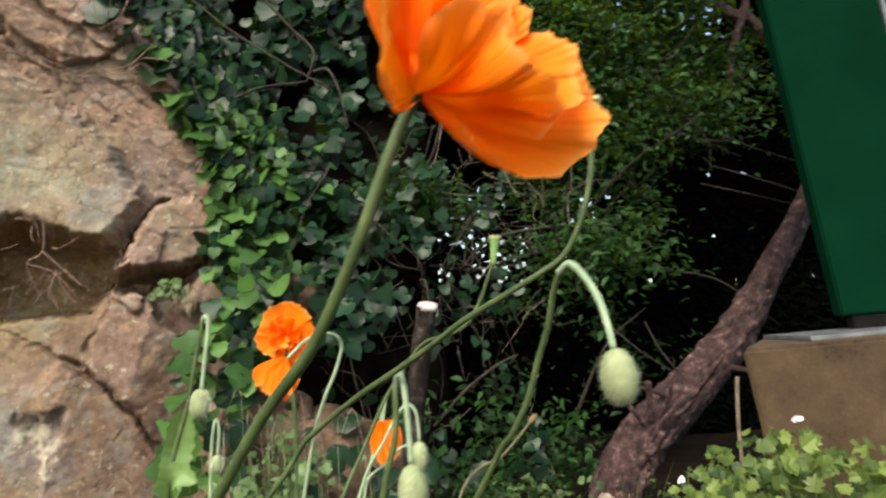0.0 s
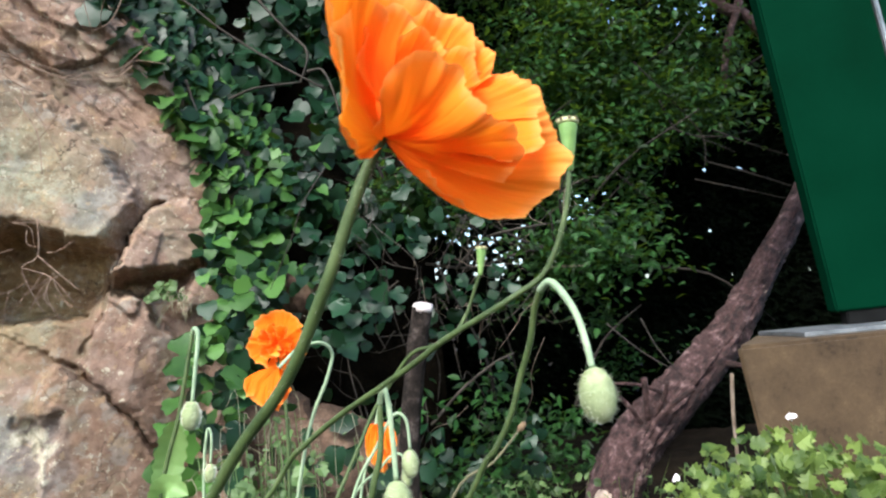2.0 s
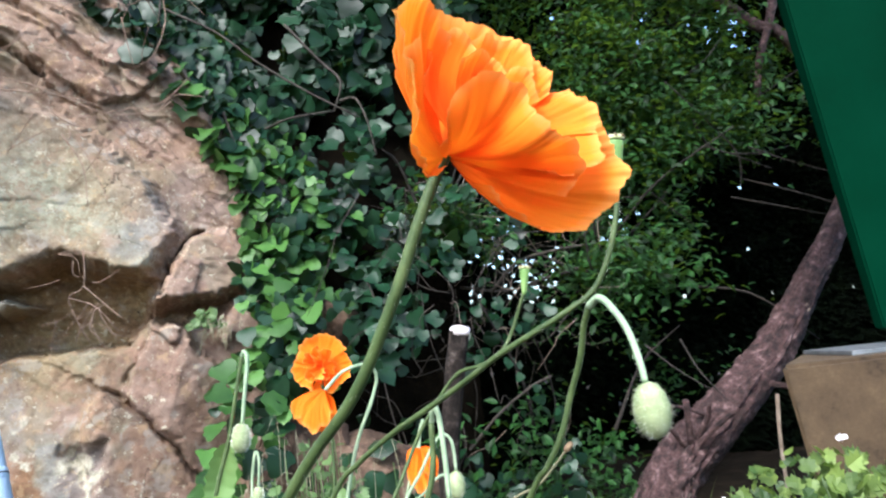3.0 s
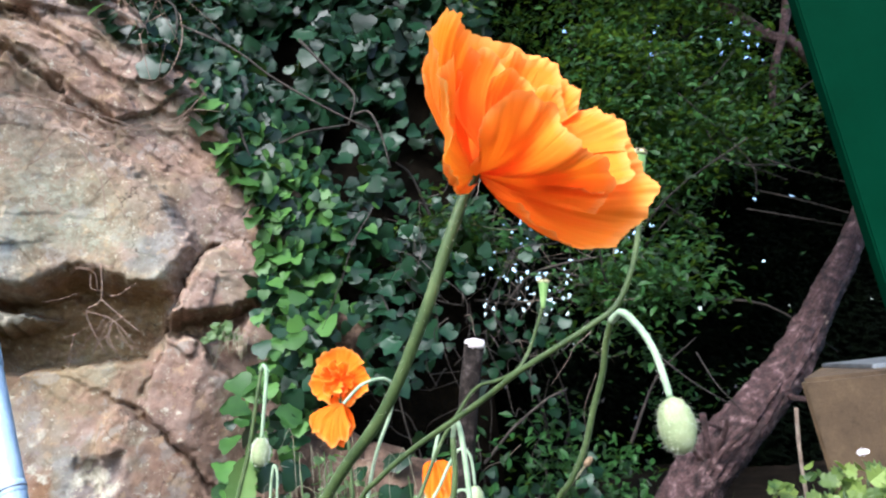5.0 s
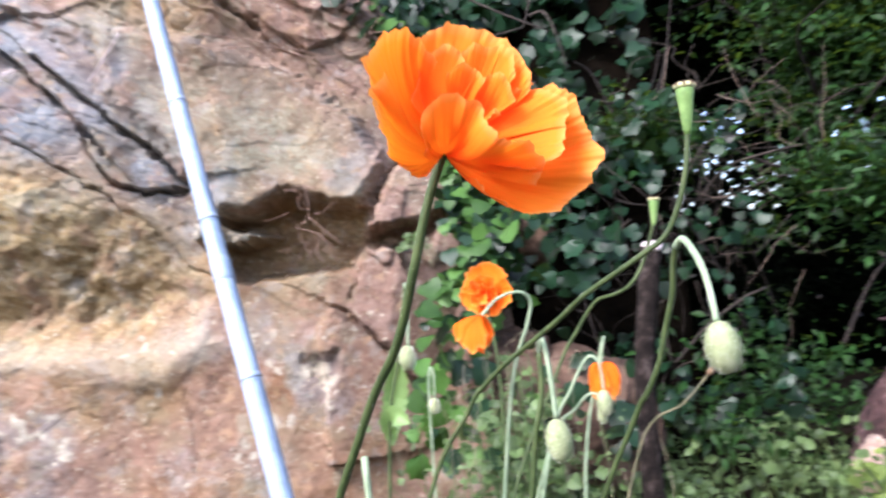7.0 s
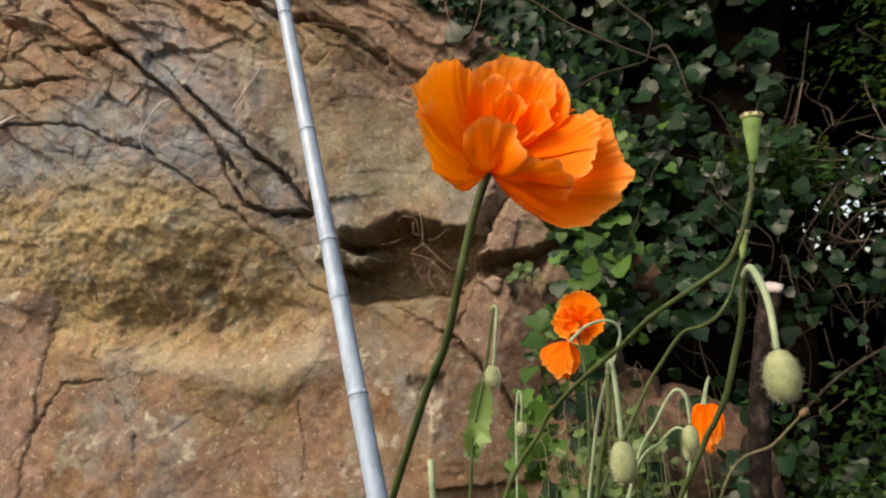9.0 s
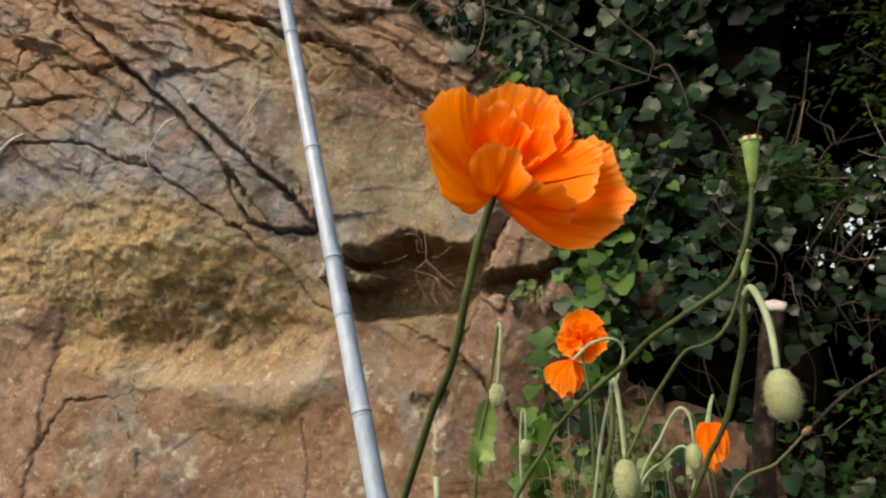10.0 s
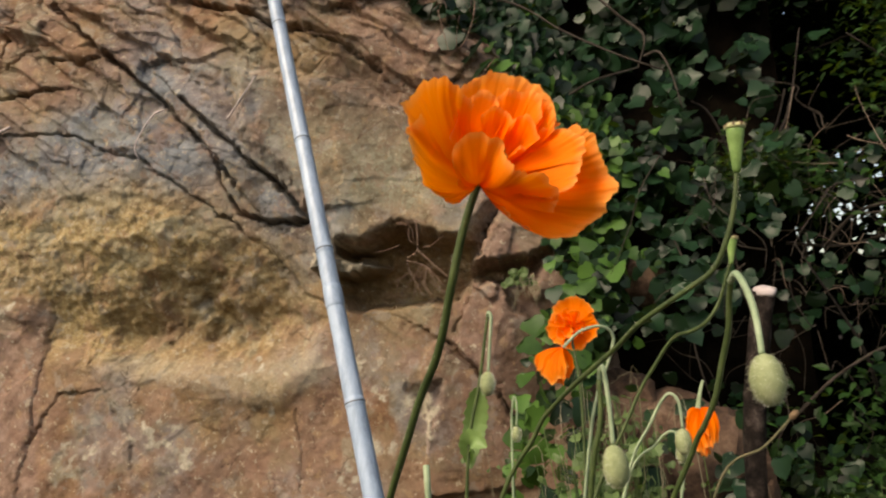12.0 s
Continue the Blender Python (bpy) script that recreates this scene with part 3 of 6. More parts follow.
    for pu, pv, pr, pd in ((-0.66, 0.575, 0.09, 0.016), (-0.55, 0.53, 0.08, 0.013), (-0.8, 0.53, 0.08, 0.014)):
        h = h - pd * step(pr - np.hypot(wu - pu, 1.3 * (wv - pv)) + 0.16 * fbm(u * 17, v * 17, 5), 0.022)
    h = h + step(d_ledge, 0.03) * 0.014 + step(0.42 - wv, 0.05) * 0.012
    for depth, width, lift, line in CRACKS_UPPER + CRACKS_LOWER:
        d, side = seg_distance(ju, jv, line), seg_side(ju, jv, line)
        gap = width * (0.3 + 0.85 * vnoise(u * 24 + 5, v * 24))
        h = h + 0.6 * lift * np.where(side > 0, step(d - 0.004, 0.006), 0) * np.exp(-(d / 0.11) ** 2) - 0.8 * depth * np.exp(-(d / gap) ** 2)
    over = np.clip(u - edge - 0.025, 0, None)
    h = h - np.minimum(over * over * 40, over * 1.6) - 0.12 * np.clip(v - 1.1, 0, None)
    # mineral zones: grey lichen, ochre, iron-dark stain with the hollows' shade painted in
    blot = fbm(u * 11, v * 11, 5)
    lichen = np.clip(np.maximum(step(d_up + 0.25 * blot, 0.16) * np.clip(0.9 + blot, 0, 1), step(d_grey + 0.1 * blot, 0.08) * 0.8), 0, 1)
    lichen = np.clip(lichen + step(fbm(u * 17 + 40, v * 17, 4) - 0.17, 0.04) * 0.6, 0, 1)
    ochre = np.clip(step(d_ochre + 0.15 * blot, 0.08) * 0.9 + step(d_ledge + 0.1 * blot, 0.05) * 0.3 + step(d_cave, 0.02) * 0.4 + step(fbm(u * 6 + 9, v * 6) - 0.08, 0.15) * 0.35, 0, 1)
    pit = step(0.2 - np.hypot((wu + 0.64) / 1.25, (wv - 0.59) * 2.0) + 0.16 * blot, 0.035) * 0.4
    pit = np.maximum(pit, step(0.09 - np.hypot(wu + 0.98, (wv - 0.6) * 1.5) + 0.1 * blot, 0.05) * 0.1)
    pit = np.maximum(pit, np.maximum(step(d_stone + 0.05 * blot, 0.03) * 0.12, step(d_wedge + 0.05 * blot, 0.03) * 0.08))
    stain_and_shade = np.clip(pit + np.clip(step(d_cave - 0.02 + 0.12 * blot, 0.05) * 0.35 + step(d_under, 0.02) * 0.3, 0, 1) * 0.7, 0, 1)
    stain_and_shade = stain_and_shade * (1 - step(d_slab, 0.006))
    region = np.zeros(u.shape, int)
    region[wv < 0.44 - 0.05 * np.sin(u * 3)] = 1
    region[(d_ochre > 0) & (region == 0)] = 2
    region[d_up > 0], region[(d_wedge > 0) | (d_block > 0)], region[d_stone > 0] = 3, 4, 5
    region[(wu + wv * 0.9 < 0.17) & (region == 0)] = 6
    xyz = ROCK_AT + u[..., None] * ROCK_U + h[..., None] * ROCK_N
    xyz[..., 2] = v
    face = thing("rock_face", tuple(ROCK_AT), "weathered brown and ochre rock outcrop with cracks", "rock", kind="structure")
    slate = np.clip(step(d_grey + 0.12 * blot, 0.1) * 0.85 + step(0.05 - seg_distance(wu, wv, CRACKS_UPPER[2][3]) + 0.12 * blot, 0.05) * 0.5 + step(fbm(u * 7 + 70, v * 7, 4) - 0.1, 0.08) * 0.5 + step(0.2 - np.hypot((wu + 0.68) * 0.8, wv - 1.0) + 0.2 * blot, 0.08) * 0.5, 0, 1)
    mauve = np.maximum(np.maximum(step(d_stone + 0.01, 0.03), step(d_block + 0.01, 0.03)), step(d_wedge + 0.03, 0.03)) * 0.85
    crust = np.max([step(0.55 * r - np.hypot(wu - a, wv - b) + 0.14 * fbm(u * 26, v * 26, 5), 0.012) for a, b, r in CRUSTS], axis=0) * step(fbm(u * 60 + 3, v * 60, 4) - 0.05, 0.05)
    mauve = np.maximum(mauve, step(wu + 0.05 + 0.7 * np.clip(wv - 0.85, -0.1, 0.3) + 0.3 * blot, 0.08) * 0.75)
    mauve = np.maximum(mauve, step(-0.995 - ju, 0.012) * step(0.61 - wv, 0.03) * 0.8)
    mauve = np.maximum(mauve, step(0.43 - wv + 0.25 * blot, 0.12) * step(blot - 0.02, 0.12) * 0.4)
    mauve = np.maximum(mauve, step(wv - 0.98 + 0.3 * blot, 0.12) * step(fbm(u * 9 + 21, v * 9 + 2, 4), 0.12) * 0.5)
    # hollows lose the grey lichen and slate
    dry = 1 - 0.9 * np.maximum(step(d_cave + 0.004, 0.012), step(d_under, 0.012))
    crust = np.maximum(crust, step(d_slab, 0.005) * 0.8)
    # ledge toned paler through the same mask as the crusts
    crust = np.maximum(crust, step(d_ledge + 0.04 * blot, 0.012) * 0.28)
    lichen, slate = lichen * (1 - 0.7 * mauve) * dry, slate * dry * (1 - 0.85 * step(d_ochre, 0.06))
    colour = np.stack([lichen, ochre * (1 - 0.5 * mauve), stain_and_shade, slate], -1).reshape(-1, 4)
    rows, cols = u.shape
    jj, ii = np.meshgrid(np.arange(rows - 1), np.arange(cols - 1), indexing="ij")
    keep = (u[:-1, :-1] < edge[:-1, :-1] + 0.33)
    reg = region[:-1, :-1]
    labels = ("", "reddish lower rock bed", "pitted ochre rock hollow", "greenish grey overhanging boulder", "small brown wedge of rock", "dark brown angular stone", "slanting cracked rock beds")
    flat = xyz.reshape(-1, 3)
    # the outcrop's body behind its face
    cu, cv = np.linspace(-1.75, 0.0, 60), np.linspace(-0.1, 1.716, 60)
    bu, bv = np.meshgrid(cu, cv)
    far = np.interp(bv, EDGE_V, EDGE_U) + 0.2
    bu = -1.75 + (bu + 1.75) / 1.75 * (far + 1.75)
    deep = -0.5 - 0.25 * np.sin(np.clip((bu + 1.75) / 2.0, 0, 1) * math.pi) * (1 - 0.3 * bv) + 0.12 * fbm(bu * 4, bv * 4) + 0.03 * fbm(bu * 20, bv * 20)
    back = ROCK_AT + bu[..., None] * ROCK_U + deep[..., None] * ROCK_N
    back[..., 2] = bv * (1 - 0.06 * fbm(bu * 3 + 4, bv * 0)) - 0.02
    iu = np.clip(((bu + 1.75) / du).astype(int), 0, len(us) - 1)
    iv = np.clip(((bv + 0.1) / du).astype(int), 0, len(vs) - 1)
    rim = xyz[iv, iu]
    ring = [(0, i) for i in range(60)] + [(j, 59) for j in range(1, 60)] + [(59, i) for i in range(58, -1, -1)] + [(j, 0) for j in range(58, 0, -1)]
    bverts = back.reshape(-1, 3).tolist() + [rim[j, i].tolist() for j, i in ring]
    bfaces = [(j * 60 + i, (j + 1) * 60 + i, (j + 1) * 60 + i + 1, j * 60 + i + 1) for j in range(59) for i in range(59)]
    count = len(ring)
    bfaces += [(ring[k][0] * 60 + ring[k][1], ring[(k + 1) % count][0] * 60 + ring[(k + 1) % count][1], 3600 + (k + 1) % count, 3600 + k) for k in range(count)]
    me = from_lists("rock_body", bverts, bfaces, ROCK)
    me.color_attributes.new("zone", "FLOAT_COLOR", "POINT").data.foreach_set("color", [0.2, 0.2, 0.0, 0.0] * len(bverts))
    part("rock_body", me, face, "rough brown back of the outcrop")
    for r, label in enumerate(labels):
        pick = keep & (reg == r)
        a = (jj[pick] * cols + ii[pick])
        quads = np.stack([a, a + 1, a + cols + 1, a + cols], 1)
        used, inverse = np.unique(quads, return_inverse=True)
        me = from_lists("rock_block", flat[used].tolist(), inverse.reshape(-1, 4).tolist(), ROCK)
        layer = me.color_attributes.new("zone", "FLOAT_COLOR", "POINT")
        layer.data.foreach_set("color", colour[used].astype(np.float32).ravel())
        tone = me.attributes.new("mauve", "FLOAT", "POINT")
        tone.data.foreach_set("value", mauve.reshape(-1)[used].astype(np.float32))
        pale = me.attributes.new("crust", "FLOAT", "POINT")
        pale.data.foreach_set("value", crust.reshape(-1)[used].astype(np.float32))
        part("rock_block", me, face, label)

    def on_face(a, b, lift):
        """A point of the rock's face, lifted off it."""
        j, i = int((b + 0.1) / du), int((a + 1.75) / du)
        q = ROCK_AT + a * ROCK_U + (float(h[j - 2:j + 3, i - 2:i + 3].max()) + lift) * ROCK_N
        return Vector((q[0], q[1], b))
    return on_face


on_rock = build_rock()


# ---- bank behind the ivy and the near-black sheet for the hedge's inner shade ----
def bank_y(x, z):
    return 1.52 + 0.75 * (min(z, 1.1) - 0.5) + 0.3 * max(z - 1.1, 0) + 0.25 * (x + 0.35)


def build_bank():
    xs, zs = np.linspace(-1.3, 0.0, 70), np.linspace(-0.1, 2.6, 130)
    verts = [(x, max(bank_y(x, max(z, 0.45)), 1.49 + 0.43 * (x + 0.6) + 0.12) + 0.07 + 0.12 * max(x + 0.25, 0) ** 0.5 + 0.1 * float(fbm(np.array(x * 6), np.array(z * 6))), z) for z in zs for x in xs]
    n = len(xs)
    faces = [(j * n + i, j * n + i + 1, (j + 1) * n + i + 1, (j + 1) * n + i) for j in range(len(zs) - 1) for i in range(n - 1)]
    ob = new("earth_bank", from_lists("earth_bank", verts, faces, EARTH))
    tagged(ob, "steep earth bank, its soil darkened for the shade under the ivy", "bank", kind="structure")


build_bank()

GAPS = [(-0.045, 0.71, 0.09), (0.083, 0.8, 0.1), (0.159, 0.72, 0.11), (0.6, 0.85, 0.08), (0.63, 0.74, 0.06), (0.326, 0.7, 0.06), (0.17, 0.93, 0.09), (0.25, 0.65, 0.07),
        (0.58, 0.88, 0.08), (1.14, 1.0, 0.02), (1.27, 0.98, 0.02), (-0.25, 1.92, 0.09), (1.14, 1.6, 0.1), (0.85, 1.68, 0.08), (1.3, 0.55, 0.06)]


def gap_chance(x, z):
    return max([math.exp(-((x - a) ** 2 + (z - b) ** 2) / r ** 2) for a, b, r in GAPS])


# one dark backing sheet instead of deep foliage, pierced where sky shows
def build_shade_sheet():
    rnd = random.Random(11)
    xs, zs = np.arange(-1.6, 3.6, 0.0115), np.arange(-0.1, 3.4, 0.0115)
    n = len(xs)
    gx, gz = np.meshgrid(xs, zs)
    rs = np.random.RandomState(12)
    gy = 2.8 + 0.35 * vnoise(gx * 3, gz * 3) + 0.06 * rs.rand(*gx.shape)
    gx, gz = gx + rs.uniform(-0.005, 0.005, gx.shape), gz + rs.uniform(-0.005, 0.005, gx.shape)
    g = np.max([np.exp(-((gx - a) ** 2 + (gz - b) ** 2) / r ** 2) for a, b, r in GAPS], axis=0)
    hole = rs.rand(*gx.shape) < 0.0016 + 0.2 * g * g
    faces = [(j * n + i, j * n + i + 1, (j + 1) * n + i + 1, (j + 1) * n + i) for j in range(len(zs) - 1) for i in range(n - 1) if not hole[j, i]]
    ob = new("hedge_shade_sheet", from_lists("hedge_shade_sheet", np.stack([gx, gy, gz], -1).reshape(-1, 3).tolist(), faces, HEDGE_SHADE, smooth=False))
    tagged(ob, "near-black sheet for the shade inside the hedge, with small gaps of sky", "hedge", kind="structure")


build_shade_sheet()


# ---- leaves ----
def leaf_outline(kind, rnd):
    """Half outline from stalk to tip, as (side, along) pairs for a leaf one unit long."""
    j = lambda a: a * rnd.uniform(0.88, 1.12)
    if kind == "ivy":
        return [(0.0, 0.0), (j(0.3), -0.13), (j(0.5), j(0.0)), (j(0.56), j(0.18)), (j(0.46), j(0.34)), (j(0.45), j(0.5)), (j(0.3), j(0.68)), (j(0.13), j(0.84)), (0.0, 0.93)]
    if kind == "lobed":
        return [(0.0, 0.0), (j(0.26), -0.14), (j(0.52), j(0.06)), (j(0.36), j(0.2)), (j(0.6), j(0.4)), (j(0.36), j(0.46)), (j(0.4), j(0.74)), (j(0.15), j(0.68)), (0.0, j(0.92))]
    if kind == "round":
        return [(0.0, 0.0), (j(0.36), -0.12), (j(0.58), j(0.22)), (j(0.5), j(0.36)), (j(0.56), j(0.58)), (j(0.3), j(0.72)), (0.0, 0.88)]
    return [(0.0, 0.0), (j(0.2), 0.25), (j(0.22), 0.55), (0.0, 1.0)]


def leaf(kind, rnd, fold=0.25, curl=0.2):
    half = leaf_outline(kind, rnd)
    verts, faces = [], []
    inner = half[1:-1]
    k = len(inner)
    mid = [(0, half[0][1])] + [(0, y) for _, y in inner] + [(0, half[-1][1])]
    for x, y in mid:
        verts.append((0, y, -curl * y * y))
    for s in (1, -1):
        for x, y in inner:
            verts.append((s * x, y, fold * x - curl * y * y + rnd.uniform(-0.04, 0.04)))
    m = len(mid)
    for s in range(2):
        o = m + s * k
        ring = [(0, o, 1)] + [(i + 1, o + i, o + i + 1, i + 2) for i in range(k - 1)] + [(k, o + k - 1, k + 1)]
        faces += [tuple(f) if s == 0 else tuple(reversed(f)) for f in ring]
    return verts, faces


def leaf_frame(place, normal, spin, size):
    q = Vector(normal).to_track_quat("Z", "Y").to_matrix().to_4x4()
    return Matrix.Translation(place) @ q @ Matrix.Rotation(spin, 4, "Z") @ Matrix.Scale(size, 4)


def rock_edge_x(z):
    u = float(np.interp(z, EDGE_V, EDGE_U))
    return -0.6 + 0.919 * u


def hollow(x, z, rnd):
    """The dark openings between the ivy and the hedge."""
    return (-0.02 < x < 0.26 and 0.86 < z < 1.4 and rnd.random() < 0.9) or (-0.02 < x < 0.16 and z < 0.5 and rnd.random() < 0.6)


def ivy_spots(rnd, count, edge_only=False):
    """Places on the ivy, with how near they are to the rock's edge (1 at the edge)."""
    out = []
    while len(out) < count:
        x, z = rnd.uniform(-1.0, 0.12), rnd.uniform(0.18, 1.75)
        left = rock_edge_x(z) + (0.01 if z < 1.2 else -0.02) + 0.05 * (vnoise(np.array(z * 9.0), np.array(3.2)) - 0.5)
        near = 1 - min(1, max(0, (x - left) / 0.26))
        if x < left or rnd.random() < step(np.array(x + 0.13 - 0.1 * z), 0.2) * 0.95:
            continue
        if edge_only and near < 0.25:
            continue
        if x > -0.2 and rnd.random() < step(vnoise(np.array(x * 9 + 2), np.array(z * 9 + 4)) - 0.6, 0.12):
            continue
        if hollow(x, z, rnd) or (z < 0.45 and rnd.random() < 0.6):
            continue
        if near < 0.5 and rnd.random() < step(vnoise(np.array(x * 13 + 5), np.array(z * 13)) - 0.55, 0.2) * 0.85:
            continue
        wave = float(fbm(np.array(x * 7), np.array(z * 7)))
        y = bank_y(x, z) + 0.05 * wave - 0.05 * near + rnd.uniform(-0.09, 0.05)
        y += (min(y, 1.49 + 0.4287 * (x + 0.6) + rnd.uniform(-0.05, 0.0)) - y) * near ** 1.5
        out.append((x, y, z, near))
    return out


def build_ivy():
    rnd = random.Random(3)
    ivy = thing("ivy", (-0.35, 1.62, 0.2), "thick climbing ivy with dark mature and bright young leaves", "ivy")
    shapes = {m.name: [from_lists("ivy_leaf", *leaf("ivy", rnd, rnd.uniform(0.0, 0.25), rnd.uniform(0.05, 0.35)), m) for _ in range(5)] for m in (IVY_YOUNG, IVY_OBJ)}
    rest = []
    for i, (x, y, z, near) in enumerate(ivy_spots(rnd, 150, True) + ivy_spots(rnd, 2200) + ivy_spots(rnd, 420, True)):
        size = (0.02 + 0.026 * rnd.random() ** 1.7) * (1 + 0.5 * float(step(np.array(z - 1.0), 0.3)))
        normal = Vector((rnd.gauss(0, 0.45), -1 + rnd.uniform(-0.2, 0.5), rnd.gauss(0.5, 0.5)))
        m = leaf_frame((x, y, z), normal, math.pi + rnd.gauss(0, 0.6), size)
        if i < 290:
            young = rnd.random() < 0.95 * near ** 1.5 * (1 - float(step(np.array(z - 1.06), 0.1)))
            ob = part("leaf", rnd.choice(shapes["ivy_young" if young else "ivy_mature_leaf"]), None)
            ob.parent, ob.matrix_parent_inverse = ivy, ivy.matrix_basis.inverted()
            ob.matrix_basis = m
        else:
            young = rnd.random() < 0.87 * near ** 1.4 * (1 - 0.9 * float(step(np.array(z - 1.06), 0.1)))
            rest.append((young, placed(leaf(rnd.choice(("ivy", "ivy", "round")), rnd, rnd.uniform(0.0, 0.25), rnd.uniform(0.05, 0.35)), m)))
    for _ in range(620):
        x, z = rnd.uniform(-0.25, 0.2), rnd.uniform(0.12, 0.82)
        if rnd.random() < step(vnoise(np.array(x * 11 + 7), np.array(z * 11)) - 0.5, 0.14):
            continue
        if rnd.random() < 0.15:
            z = rnd.uniform(0.8, 1.75)
        if hollow(x, z, rnd):
            continue
        y = (1.56 + 0.45 * z if z < 0.82 else bank_y(x, z) + 0.03) + 0.15 * max(0, x) + rnd.uniform(-0.06, 0.1)
        normal = Vector((rnd.gauss(0, 0.5), -1 + rnd.uniform(-0.2, 0.5), rnd.gauss(0.5, 0.5)))
        rest.append((False, placed(leaf("ivy", rnd, rnd.uniform(0.0, 0.25), rnd.uniform(0.05, 0.35)), leaf_frame((x, y, z), normal, math.pi + rnd.gauss(0, 0.7), rnd.uniform(0.016, 0.034)))))
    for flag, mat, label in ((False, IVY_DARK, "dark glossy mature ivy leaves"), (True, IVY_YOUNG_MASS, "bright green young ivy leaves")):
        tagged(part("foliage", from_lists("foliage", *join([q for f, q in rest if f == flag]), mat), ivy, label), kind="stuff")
    vines = [([(-0.767, 1.70, 1.432), (-0.639, 1.70, 1.336), (-0.514, 1.70, 1.257), (-0.421, 1.70, 1.17), (-0.302, 1.71, 1.08), (-0.2, 1.74, 1.02)], 0.0045),
             ([(-0.693, 1.6, 1.311), (-0.64, 1.58, 1.335), (-0.595, 1.58, 1.31), (-0.594, 1.58, 1.242), (-0.634, 1.6, 1.168)], 0.004),
             ([(-0.361, 1.74, 1.274), (-0.285, 1.74, 1.173), (-0.24, 1.74, 1.115), (-0.257, 1.72, 1.038)], 0.0045),
             ([(-0.405, 1.66, 0.993), (-0.342, 1.66, 1.012), (-0.257, 1.72, 1.038)], 0.004),
             ([(-0.24, 1.72, 1.06), (-0.2, 1.68, 1.045), (-0.175, 1.66, 0.98), (-0.163, 1.66, 0.905)], 0.004),
             ([(-0.474, 1.6, 1.021), (-0.442, 1.58, 0.909), (-0.425, 1.56, 0.789), (-0.443, 1.55, 0.726)], 0.004),
             ([(-0.2, 1.6, 0.62), (-0.17, 1.58, 0.52), (-0.18, 1.56, 0.42), (-0.16, 1.56, 0.3)], 0.003)]
    for i, (line, r) in enumerate(vines):
        part("vine", from_lists("vine", *tube(line, (r * 0.75, r * 0.45), 7, rough=0.4, seed=i), VINE), ivy, "bare greyish brown vine")


IVY_YOUNG_MASS = leafy("ivy_young_mass", (0.01, 0.037, 0.007), (0.084, 0.19, 0.037), rough=0.45, passing=0.22, island=True, specular=0.28)
build_ivy()


def trunk_clear(x, y, z):
    """Keeps the hedge behind the leaning trunk."""
    line_z, line_y = 0.15 + max(0, x - 0.3) * 0.85, 1.62 + max(0, x - 0.3) * 0.58
    return x < 0.12 or y > line_y + 0.16 or z > line_z + 0.9


